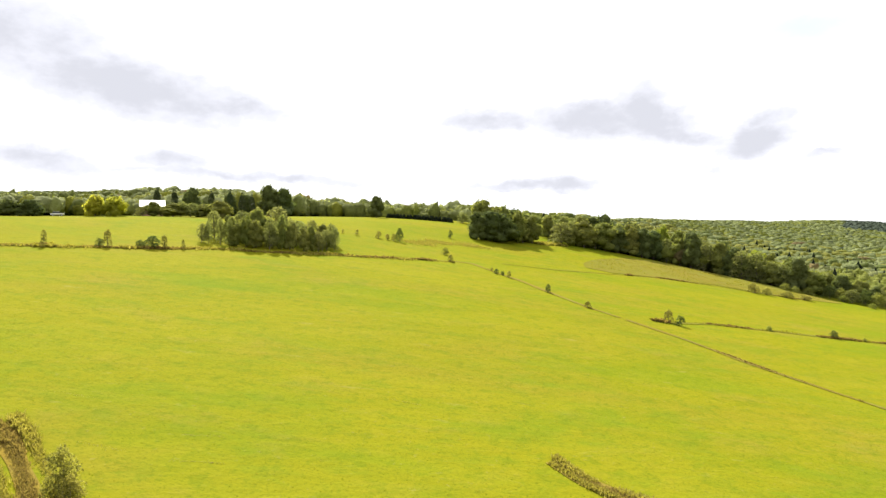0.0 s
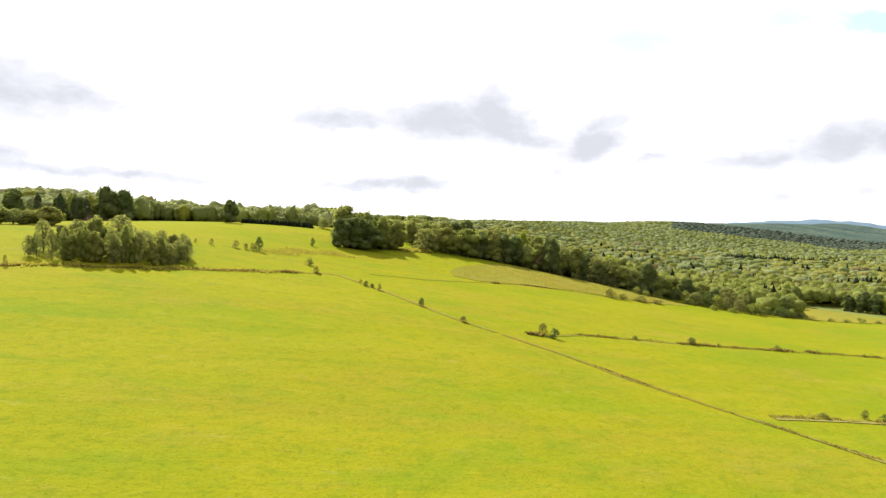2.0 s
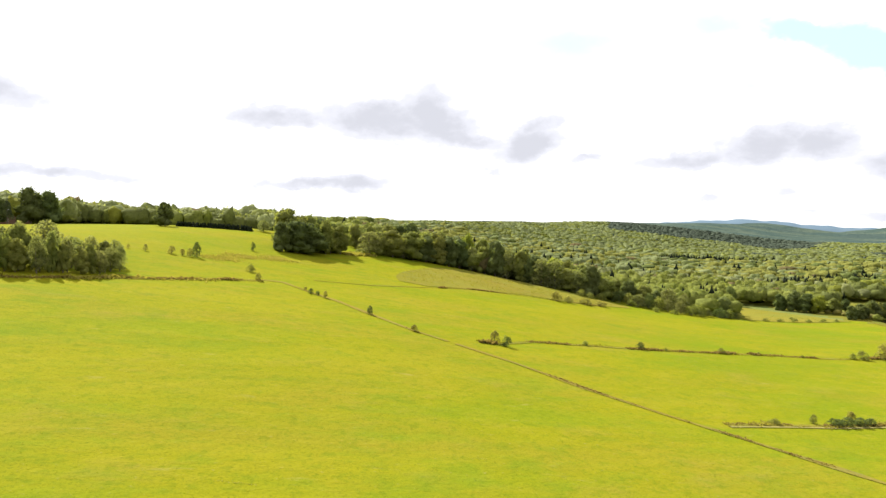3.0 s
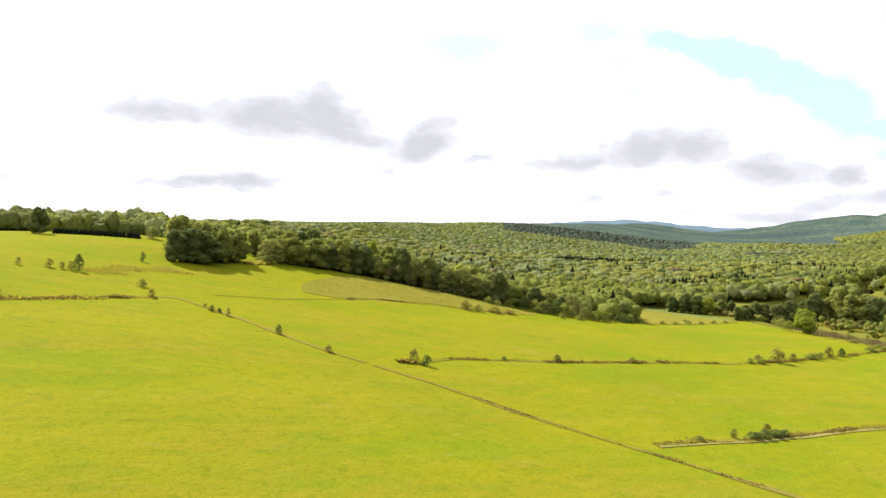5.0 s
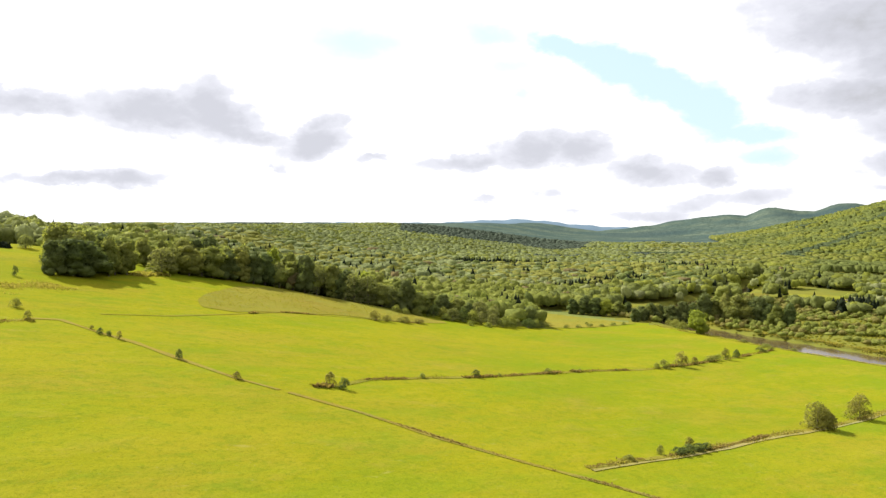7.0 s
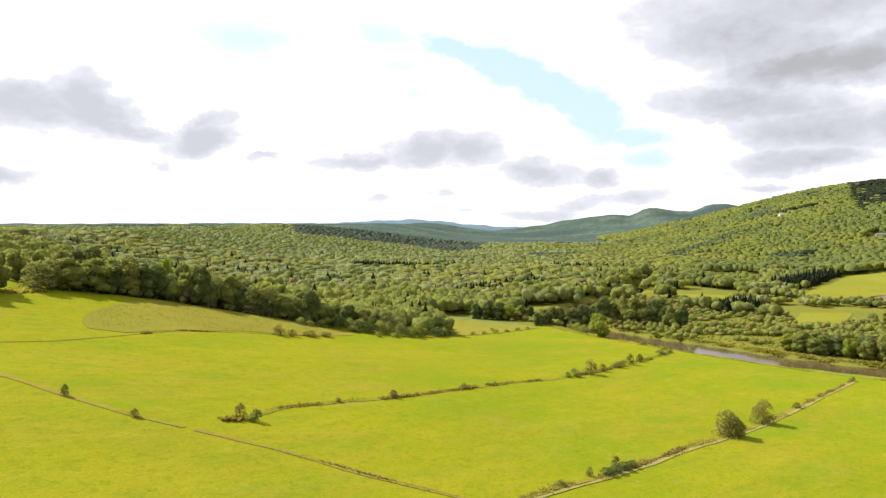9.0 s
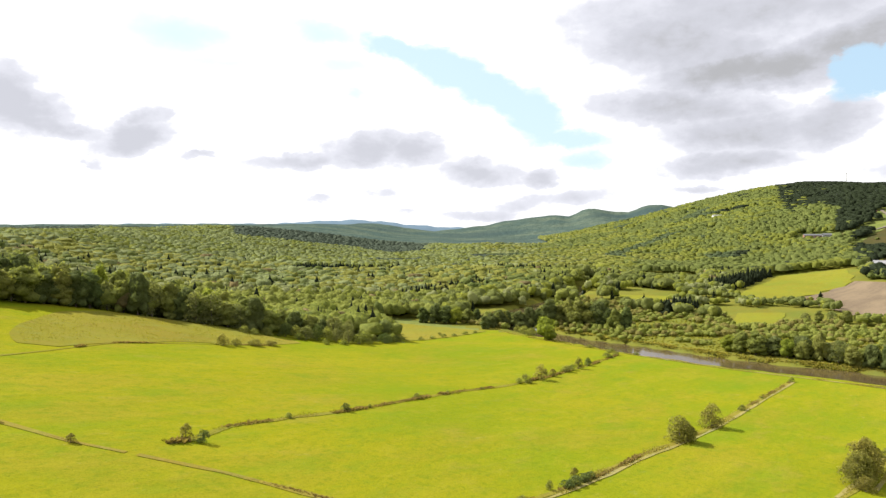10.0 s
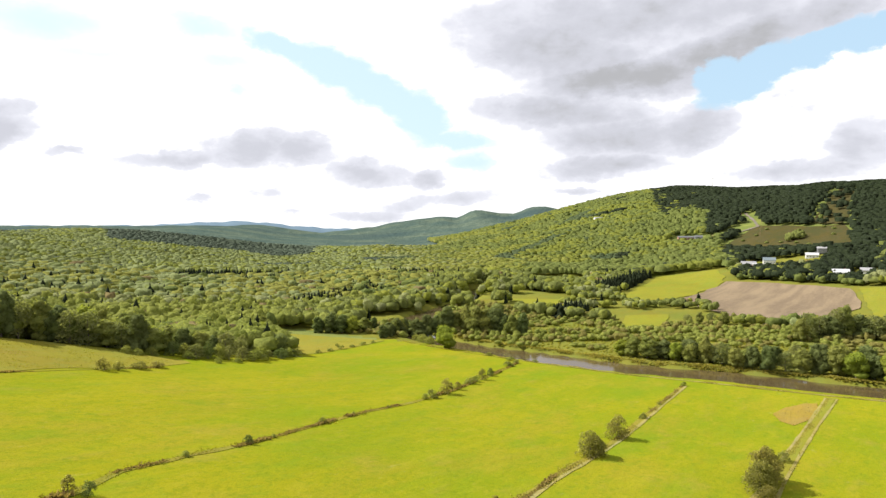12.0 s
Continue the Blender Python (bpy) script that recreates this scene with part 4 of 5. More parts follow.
verge("ditch_weeds", LONG_DITCH, 0.9, 0.22, 6, BRACKEN, "brown weeds standing in the long meadow ditch", 51, gappy=0.45)
verge("ditch_grass", LONG_DITCH, 1.6, 0.14, 3, BANK, "pale rank grass along the long meadow ditch", 52, gappy=0.55)
verge("ditch_weeds", RIVER_DITCH, 1.2, 0.7, 10, BRACKEN, "dark brown weeds standing in a ditch", 53, gappy=0.4)
verge("ditch_grass", RIVER_DITCH, 2.4, 0.4, 8, RANK, "olive rank grass along a ditch to the river", 54)
verge("ditch_weeds", LOW_DITCH, 1.0, 0.5, 8, BRACKEN, "brown weeds along a ditch through the low meadow", 55, gappy=0.4)
verge("ditch_grass", LOW_DITCH, 2.2, 0.4, 9, BANK, "straw-coloured grass along a ditch through the low meadow", 56)
strip("ditch", [(196, 96.3), (224, 96.6), (267, 96.6), (313, 96.2)], 2.6, LEY, "yellow-green grass between the two edges of a ditch", 0.11)
verge("ditch_grass", EAST_DITCH, 1.6, 0.4, 6, BANK, "straw-coloured grass along a meadow ditch", 57)
verge("ditch_grass", EAST_LINE, 1.0, 0.3, 5, BANK, "pale grass along the second side of a meadow ditch", 58)
verge("ditch_weeds", TOP_DITCH, 1.0, 0.6, 8, BRACKEN, "brown weeds along the upper meadow ditch", 59, gappy=0.5)
verge("hedge_weeds", HEDGE, 1.4, 0.7, 10, BRACKEN, "brown weeds and brambles along the upper hedge line", 60, gappy=0.3)
verge("hedge_grass", HEDGE, 2.8, 0.7, 9, BANK, "pale rank grass along the upper hedge line", 61)
strip("grass_path", [(p[0], p[1] - 1.3) for p in LOW_DITCH], 1.0, STRAW, "pale trodden strip of dry grass beside a ditch", 0.13)
strip("hill_track", [(1360, 350), (1291, 321), (1246, 306), (1210, 334), (1192, 377)], 4.5, QUARRY, "pale dirt track climbing the cleared hill slope", 1.3, "track")
strip("hill_track", [(1192, 377), (1160, 372), (1120, 352), (1100, 330)], 3.5, QUARRY, "pale dirt track along the foot of the hill", 1.3, "track")
strip("grass_path", EAST_LINE, 0.9, STRAW, "pale trodden strip of dry grass between two meadows", 0.13)
strip("grass_path", [(p[0], p[1] + 0.8) for p in EAST_DITCH], 1.0, STRAW, "pale dry edge of a meadow ditch", 0.13)
strip("grass_path", [(316.5, 40), (316.5, 97), (316.5, 134), (316, 152), (317.5, 186), (319.5, 217), (322, 240)], 1.2, STRAW, "pale dry lip of the river bank", 0.14)
verge("stubble_streak", [(-6, 132), (-2.4, 127), (1.5, 123)], 3.0, 0.1, 9, BRACKEN, "reddish streak of dry stubble in the meadow", 71, gappy=0.4)
verge("stubble_streak", [(-48, 105), (-44.5, 99), (-41, 93)], 4.0, 0.1, 10, BRACKEN, "reddish streak of dry stubble in the meadow", 72, gappy=0.4)
NEAR_BANK = [(317, -20), (317, 60), (317, 78), (317, 97), (317, 112), (317, 134), (316, 150), (318, 186), (320, 217), (324, 251), (331, 293), (338, 325), (352, 352)]
FAR_BANK = [(369.5, -20), (368.5, 60), (367.5, 118), (366, 142), (360.5, 175), (358.5, 205), (363, 240), (367, 285), (376, 326)]
verge("bank_grass", NEAR_BANK, 2.0, 0.45, 10, BANK, "pale grass along the near river bank", 62)
verge("bank_grass", FAR_BANK, 3.0, 0.8, 12, BANK, "yellow-green sedge along the far river bank", 63)
for near, far, seed in (([(14, 88.5), (17, 84), (21.5, 80), (27, 75)], [(13.2, 87.3), (16, 82.6), (20.3, 78.6), (25.8, 73.6)], 64), ([(-50.5, 84), (-45, 78.5), (-39, 71), (-34, 64)], [(-52.3, 80), (-47.8, 75), (-42.3, 68.5), (-37.3, 62)], 66)):
    mid = [((p[0] + q[0]) / 2, (p[1] + q[1]) / 2) for p, q in zip(near, far)]
    strip("ditch", mid, 2.4, REDDISH, "ditch filled with dead weeds at the edge of the meadow", 0.08)
    verge("weed_patch", near, 1.0, 0.75, 60, BANK, "straw-coloured tussocks along the end of a ditch", seed, thin=0.1, gappy=0.15)
    verge("weed_patch", mid, 1.1, 0.8, 60, BRACKEN, "tall brown weeds filling the end of a ditch", seed + 10, thin=0.1, gappy=0.25)
    verge("weed_patch", far, 0.9, 0.6, 60, BANK, "yellow grass along the end of a ditch", seed + 20, thin=0.1, gappy=0.15)
verge("rough_grass", [(-14, 273), (-6, 281), (4, 293), (12, 303)], 9.0, 0.4, 50, BANK, "pale rough grass strip below the upper pasture", 68)
verge("rough_grass", [(44, 338), (52, 346), (58, 350)], 4.0, 1.2, 30, BANK, "pale brush in the gap between the trees", 69)


# ---- standing hay ----
def standing_hay(corners, count, mat, label, seed, tall=0.14, broad=0.9, lift=0.15, name="standing_hay", category="hay"):
    rng = np.random.default_rng(seed)
    c = np.array(corners, float)
    q = rng.uniform(c.min(0), c.max(0), (count, 2))
    q = q[inside(q, corners)]
    q = q[drift(q[:, 0], q[:, 1], 8, seed) + 0.5 * drift(q[:, 0], q[:, 1], 3, seed + 1) > -0.25]
    k = len(q)
    a = rng.random(k) * 6.28
    h = tall * (0.55 + rng.random(k))
    base = np.column_stack([q, land(q[:, 0], q[:, 1]) + lift])
    w = np.column_stack([np.cos(a), np.sin(a), 0 * a]) * (broad * h)[:, None]
    up = np.column_stack([-np.sin(a) * 0.3 * h, np.cos(a) * 0.3 * h, h])
    v = np.stack([base - w, base + w, base + w * 0.6 + up, base - w * 0.6 + up], 1).reshape(-1, 3)
    tagged(new(name, mesh_from(name, v, quads(v), mat)), label, category, kind="stuff")


HAY_AREA = [(59, 286), (88, 295), (124, 297), (152, 301), (166, 307), (154, 329), (136, 345), (112, 352), (77, 332), (64, 312)]
standing_hay(HAY_AREA, 8000, RANK, "straw-coloured stalks standing in the uncut hay", 83)
standing_hay(HAY_AREA, 500, BRACKEN, "brown seed heads standing in the uncut hay", 85)
standing_hay([(262, 326), (326, 343), (333, 395), (322, 408), (282, 350)], 3000, RANK, "straw-coloured stalks standing in the rough meadow", 87)
NEAR_MEADOW = [(-75, 75), (-20, 60), (60, 70), (120, 85), (150, 120), (70, 130), (35, 190), (-20, 200), (-90, 165)]
LUSH = tuft_material("lush_tuft", (0.17, 0.21, 0.012), (0.2, 0.22, 0.018))
PALE = tuft_material("cut_straw", (0.33, 0.3, 0.13), (0.26, 0.25, 0.07))
standing_hay(NEAR_MEADOW, 22000, LUSH, "lush green tufts standing in the mown meadow", 101, 0.06, 1.3, -0.02, "meadow_tufts", "grass")
standing_hay(NEAR_MEADOW, 9000, RANK, "yellowish tufts standing in the mown meadow", 103, 0.06, 1.3, -0.02, "meadow_tufts", "grass")
for path, seed in (([(-52, 93), (-44, 92)], 111), ([(-38, 88), (-34, 87.4)], 112), ([(-41, 80), (-35, 79)], 113), ([(-31, 84.5), (-26, 85)], 114), ([(-30, 78), (-24, 78.5)], 115), ([(24, 112), (29, 111)], 116), ([(-8, 104), (-3, 103)], 117)):
    verge("cut_straw", path, 0.5, 0.1, 9, PALE, "pale wisps of dry cut grass lying on the meadow", seed, "straw", 0.3)
patch("stubble_patch", [(263, 101), (280, 97.5), (301, 100)], [(266, 106), (275, 110), (287, 110), (298, 105)], REDDISH, "reddish dry stubble at the end of the meadow", 0.12, 40, 24, 2.6)
standing_hay([(262, 107), (261, 100), (280, 97), (302, 100), (300, 105), (286, 112), (272, 111)], 200, BRACKEN, "reddish dry stalks in a patch at the end of the meadow", 89)


# ---- trees and bushes ----
def row(sort, spots_, label, category="tree", group="", name="tree"):
    for x, y, h, w in spots_:
        plant(name, sort, x, y, h, w, label, category, group)


def belt(path, gap, sorts, tall, wide, spread_, label, group, seed):
    """Trees standing close along a path; tall gives their heights along it."""
    rng = random.Random(seed)
    q, side = dense(path, gap)
    for i, (p, s) in enumerate(zip(q, side)):
        t = i / max(1, len(q) - 1) * (len(tall) - 1)
        k = min(int(t), len(tall) - 2)
        h = (tall[k] + (tall[k + 1] - tall[k]) * (t - k)) * rng.uniform(0.76, 1.14)
        o = rng.uniform(-0.5, 0.5) * spread_
        plant("tree", rng.choice(sorts), p[0] + s[0] * o + rng.uniform(-1, 1), p[1] + s[1] * o, h, wide * rng.uniform(0.75, 1.35), label, "tree", group)


# the small copse on the hedge line
belt([(-71, 213), (-57, 215), (-45, 221), (-33, 231)], 2.3, ["willow", "willow", "willow", "maple"], [8.0, 10.0, 9.5, 7.5], 3.8, 2.0, "slender grey-green young tree at the front of a copse", "copse trees", 1)
belt([(-70, 222), (-56, 224), (-44, 231), (-36, 238)], 4.2, ["willow", "maple", "willow"], [9.0, 10.5, 9.5, 7.5], 6.0, 4.0, "leafy young tree inside a dense copse", "copse trees", 2)
belt([(-66, 233), (-54, 236), (-46, 242)], 6.0, ["maple", "willow"], [11, 11.5, 9.5], 8.0, 5.0, "leafy young tree at the back of a copse", "copse trees", 3)
# forest edge along the meadows
belt([(15, 320), (22, 322), (31, 326)], 6.0, ["dark_maple"], [15, 18, 16], 12.0, 2.0, "tall dark broadleaf tree at the corner of the forest", "forest edge trees", 4)
belt([(18, 332), (32, 338), (42, 343)], 6.0, ["maple", "dark_maple"], [18, 19, 16], 11.0, 3.0, "tall broadleaf tree behind the forest corner", "forest edge trees", 5)
belt([(34, 330), (42, 340)], 5.5, ["maple"], [15, 14], 9.0, 1.0, "green broadleaf tree at the forest edge", "forest edge trees", 6)
belt([(58, 354), (79, 362), (95, 364), (114, 361), (139, 354), (157, 338), (172, 326)], 6.2, ["dark_maple", "maple", "maple", "dark_maple", "maple", "willow"], [14, 15, 16, 17, 16, 16, 14], 11.5, 6.0, "tall broadleaf tree in the dense forest edge", "forest edge trees", 7)
belt([(55, 366), (79, 372), (97, 374), (118, 371), (146, 362), (166, 346), (186, 334)], 7.5, ["maple", "maple", "dark_maple", "gold_tree"], [15, 17, 18, 18, 17, 15, 13], 10.5, 5.0, "sunlit broadleaf tree in the second row of the forest edge", "forest edge trees", 8)
belt([(174, 322), (186, 313), (200, 307), (219, 310), (240, 320)], 4.6, ["dark_bush", "willow", "bush"], [7, 7, 6, 5.5, 4.0], 6.5, 3.0, "dense rounded tree in the scrub at the forest edge", "forest edge scrub", 9)
belt([(182, 326), (203, 322), (225, 327), (246, 338)], 6.5, ["maple", "willow", "dark_maple"], [12, 11, 9, 6.5], 9.0, 6.0, "broadleaf tree above the scrub at the forest edge", "forest edge trees", 10)
belt([(243, 333), (258, 352), (276, 382), (296, 410), (314, 428)], 6.0, ["dark_maple", "maple", "gold_tree"], [8, 9, 9, 10, 11], 9.0, 5.0, "broadleaf tree behind the rough meadow", "meadow trees", 11)
belt([(335, 398), (345, 380), (365, 372)], 8.0, ["gold_tree", "maple", "dark_maple"], [12, 13, 12], 9.0, 5.0, "broadleaf tree beside the river bend", "riverside trees", 12)
belt([(344, 348), (358, 352), (374, 358), (392, 356)], 5.0, ["dark_maple", "maple"], [8, 10, 11, 12], 8.0, 3.0, "leafy tree hiding the river bend", "riverside trees", 23)
# far bank of the river
belt([(372, 345), (388, 322), (396, 300), (398, 280)], 6.5, ["dark_maple", "maple", "dark_maple"], [15, 17, 16, 14], 11.0, 8.0, "tall broadleaf tree across the river", "riverside trees", 13)
belt([(368, 204), (369, 185), (370, 165), (371, 142), (371, 118), (372, 96), (372, 72), (372, 46)], 7.4, ["maple", "maple", "dark_maple", "maple", "willow", "gold_tree"], [11, 12, 13, 12, 12, 15, 16, 16], 10.0, 5.0, "leafy tree on the far river bank", "riverside trees", 14)
belt([(380, 170), (383, 140), (384, 110), (384, 80), (386, 50)], 10.0, ["maple", "willow", "dark_maple"], [10, 11, 13, 15, 15], 10.0, 8.0, "leafy tree behind the river bank", "riverside trees", 15)
belt([(468, 130), (486, 118), (500, 98), (505, 70)], 7.0, ["willow", "maple", "dark_maple"], [16, 20, 19, 17], 13.0, 8.0, "tall grey-green tree beside the ploughed field", "field edge trees", 16)
belt([(500, 205), (520, 178), (512, 150)], 8.0, ["maple", "willow"], [8, 9, 8], 7.0, 6.0, "small tree at the edge of the ploughed field", "field edge trees", 17)
row("gold_tree", [(333, 296, 13.5, 14.5)], "bright yellow-green rounded tree standing beside the river")

# bushes along the ditches
row("sapling", [(-102.3, 184.5, 5.0, 1.9), (-89.4, 192, 5.3, 2.4), (-76.3, 197, 4.4, 2.2), (-71.8, 199, 3.3, 1.2)], "thin grey-leaved sapling on the upper hedge line", "bush", "hedge bushes", "bush")
row("dark_bush", [(-91, 190.5, 2.6, 2.9), (-79, 195.8, 3.7, 5.2), (-82, 195, 2.4, 3.0)], "low dark bush on the upper hedge line", "bush", "hedge bushes", "bush")
row("sapling", [(-24.4, 273, 3.2, 2.8), (-21, 272.5, 2.8, 2.1), (-18.6, 272.5, 3.4, 2.3), (-32.4, 271.5, 2.8, 1.7), (-37.8, 272, 1.9, 1.2), (2.5, 242, 2.9, 2.1)], "pale green bush at the edge of the upper pasture", "bush", "pasture bushes", "bush")
row("dark_bush", [(-16.5, 273.4, 5.6, 3.5), (3.1, 309, 4.0, 2.1)], "upright dark bush at the edge of the upper pasture", "bush", "pasture bushes", "bush")
row("bush", [(0.6, 257.5, 2.7, 3.5)], "small rounded green bush on a ditch", "bush", "ditch bushes", "bush")
row("dark_bush", [(17.1, 229.3, 1.9, 2.0), (18.9, 228, 1.6, 1.5), (30.1, 205.8, 2.8, 1.9), (60.8, 184, 3.0, 2.7), (108.2, 198.4, 2.6, 2.5)], "small dark round bush beside a ditch", "bush", "ditch bushes", "bush")
row("sapling", [(20.6, 224.5, 2.6, 1.5), (38.2, 189.5, 2.0, 2.0), (58.8, 187, 3.7, 2.8), (16, 235, 1.4, 1.2)], "small grey-green bush beside a ditch", "bush", "ditch bushes", "bush")
row("bush", [(89.4, 196.6, 1.5, 2.1), (142.9, 207.6, 1.9, 2.9), (118, 200.5, 1.2, 1.6), (160, 211, 1.2, 1.8), (180, 213.4, 1.1, 1.6)], "low green bush in the ditch to the river", "bush", "ditch bushes", "bush")
row("bush", [(207.4, 215, 3.6, 5.0), (244, 221.5, 3.0, 6.2), (250, 223, 2.8, 4.5), (299.5, 235, 2.8, 6.0), (310.4, 236.5, 2.4, 4.6), (203, 215, 2.4, 3)], "rounded green bush on the ditch near the river", "bush", "river ditch bushes", "bush")
row("grey_bush", [(217.8, 215.4, 6.0, 6.0), (228.3, 217.6, 3.6, 3.6), (256.7, 223.7, 5.3, 4.2)], "tall grey-green bush on the ditch near the river", "bush", "river ditch bushes", "bush")
row("dark_bush", [(268.2, 226.4, 3.8, 3.9)], "dark bush on the ditch near the river", "bush", "river ditch bushes", "bush")
row("thin_willow", [(179.5, 141.2, 7.6, 9.0), (181.5, 140.6, 6.0, 7.0), (205.3, 143, 7.8, 7.6)], "large rounded grey-green willow bush casting a shadow on the meadow", "bush", "willow bushes", "bush")
row("bush", [(236.6, 146, 2.2, 3.0), (110.4, 136, 2.3, 1.9), (99, 134.4, 1.3, 2.9), (304, 151.5, 2.2, 3.0), (262, 148.6, 1.1, 1.6)], "low green bush on the low meadow ditch", "bush", "ditch bushes", "bush")
row("grey_bush", [(122, 137.8, 2.8, 2.3)], "pale bush behind a low thicket", "bush", "ditch bushes", "bush")
row("dark_bush", [(115, 134.8, 1.9, 3.6), (118.5, 135.2, 2.1, 3.8), (122, 135.5, 2.1, 3.6), (125.2, 135.8, 1.8, 3.2)], "low dark bush in a short thicket", "bush", "ditch thicket", "bush")
row("thin_willow", [(184, 97.2, 8.5, 7.0), (190, 98.3, 9.5, 7.5), (181, 97.5, 8.5, 8.5), (187, 97.8, 11.0, 9.5), (194, 98.2, 9.0, 8.0), (177, 95, 4, 5)], "large bushy grey-green willow on a meadow ditch", "bush", "willow bushes", "bush")
row("bush", [(216, 98.2, 3.2, 5)], "low bush beside a large willow", "bush", "willow bushes", "bush")
row("thin_willow", [(-36.4, 68.2, 5.6, 4.0), (-34.8, 66.5, 3.6, 2.6)], "tall grey-green bush beside a weedy ditch", "bush", "", "bush")
row("grey_bush", [(127, 293.4, 4.4, 5.6), (132.2, 293.6, 3.2, 4.6), (141.5, 295.6, 2.8, 6.6), (150, 298, 2.4, 6.8)], "low grey-green bush at the edge of the hay meadow", "bush", "meadow bushes", "bush")
row("bush", [(154.6, 325, 3.4, 5.4), (163.5, 321.8, 3.4, 6.2), (158, 322, 2.8, 4.5), (175, 314, 3.4, 5.5), (182, 304, 2.6, 4.0), (191, 303, 2.4, 4.0)], "rounded green bush in front of the forest edge", "bush", "meadow bushes", "bush")
row("bush", [(262, 326, 2.0, 4), (275, 330, 2.0, 4.5), (288, 334, 2.6, 4.0), (300, 337, 1.8, 4.0), (312, 339, 2.2, 4.0), (322, 340, 1.8, 3.6), (293, 342, 2.6, 3.0)], "low bush at the edge of the rough meadow", "bush", "meadow bushes", "bush")
row("bush", [(318, 244, 2.2, 5.5), (326, 262, 2.0, 5.0), (322, 232, 1.6, 3.6), (329, 216, 1.6, 3.4), (329, 205, 1.4, 3), (330, 186, 1.4, 2.6), (343, 262, 1.6, 4.5)], "low willow bush on the near river bank", "bush", "bank bushes", "bush")

# the upland beyond the copse
row("dark_maple", [(-34.5, 374, 12, 9.2)], "dark rounded tree standing alone in the upper pasture")
row("willow", [(10.5, 383, 6.8, 7.2)], "pale grey-green willow at the end of a young plantation")
row("dark_maple", [(-99, 412, 19, 15), (-91, 414, 17, 13)], "large dark tree beside the farmstead", group="farm trees")
row("spruce", [(-150, 378, 17, 6.5), (-143, 384, 16, 6), (-126, 392, 15, 6), (-117, 396, 16, 6), (-111, 398, 14, 6), (-106, 400, 13, 5.5)], "dark spruce beside the farmstead", group="farm spruces")
row("dark_maple", [(-135, 388, 17, 11), (-120, 405, 13, 9), (-112, 408, 13, 9)], "dark broadleaf tree beside the farmstead", group="farm trees")
row("yellow_tree", [(-126, 261, 7.6, 9.5), (-119.5, 263, 7.2, 8.5)], "bright yellow-green rounded tree at the edge of the pasture", group="pasture trees")
belt([(-114, 274), (-104, 279), (-95, 284), (-86, 286)], 3.6, ["maple", "willow"], [5.2, 6.2, 6.6, 6.6], 7.5, 2.0, "green leafy tree in a row along the pasture", "pasture trees", 21)
belt([(-165, 245), (-155, 249), (-142, 254)], 3.0, ["dark_maple"], [5.6, 5.8, 5.4], 6.0, 1.0, "dark dense tree in a shelter row along the pasture", "shelter row", 22)
at = spots(np.random.default_rng(8), (-29, 5, 379, 385), 1.5)
grove("young_plantation", at, np.full(len(at), 2.8), np.full(len(at), 2.0), 0, 0.2, NEEDLE_AND_SHADE, "even dark hedge of young planted conifers", 91, conifer=True, category="plantation")

at = spots(np.random.default_rng(18), (1010, 1290, 165, 345), 38)
at = at[inside(at, [(1111, 332), (1245, 300), (1212, 228), (1200, 180), (1005, 158), (1056, 234)])]
grove("slope_bushes", at, np.full(len(at), 4.5), np.full(len(at), 7.0), 20, 0.1, CROWN_DARK, "dark bushes dotted over the cleared hill slope", 95, category="bushes")
rng = np.random.default_rng(43)
t = rng.random(46)
at = np.column_stack([750 + 88 * t + rng.uniform(2, 18, 46), 128 + 126 * t - rng.uniform(0, 8, 46)])
grove("field_edge_trees", at, 6 + 5 * rng.random(46), 7 + 4 * rng.random(46), 24, 0.05, CROWN_DARK, "dark row of trees along the far side of the ploughed field", 97, category="trees")
rng = np.random.default_rng(44)
at = np.array((1131, 234)) + rng.normal(size=(16, 2)) * (9, 9)
grove("slope_copse", at, 9 + 4 * rng.random(16), 9 + 3 * rng.random(16), 30, 0.05, CROWN_DARK, "rounded clump of trees standing on the cleared hill slope", 96, category="copse")


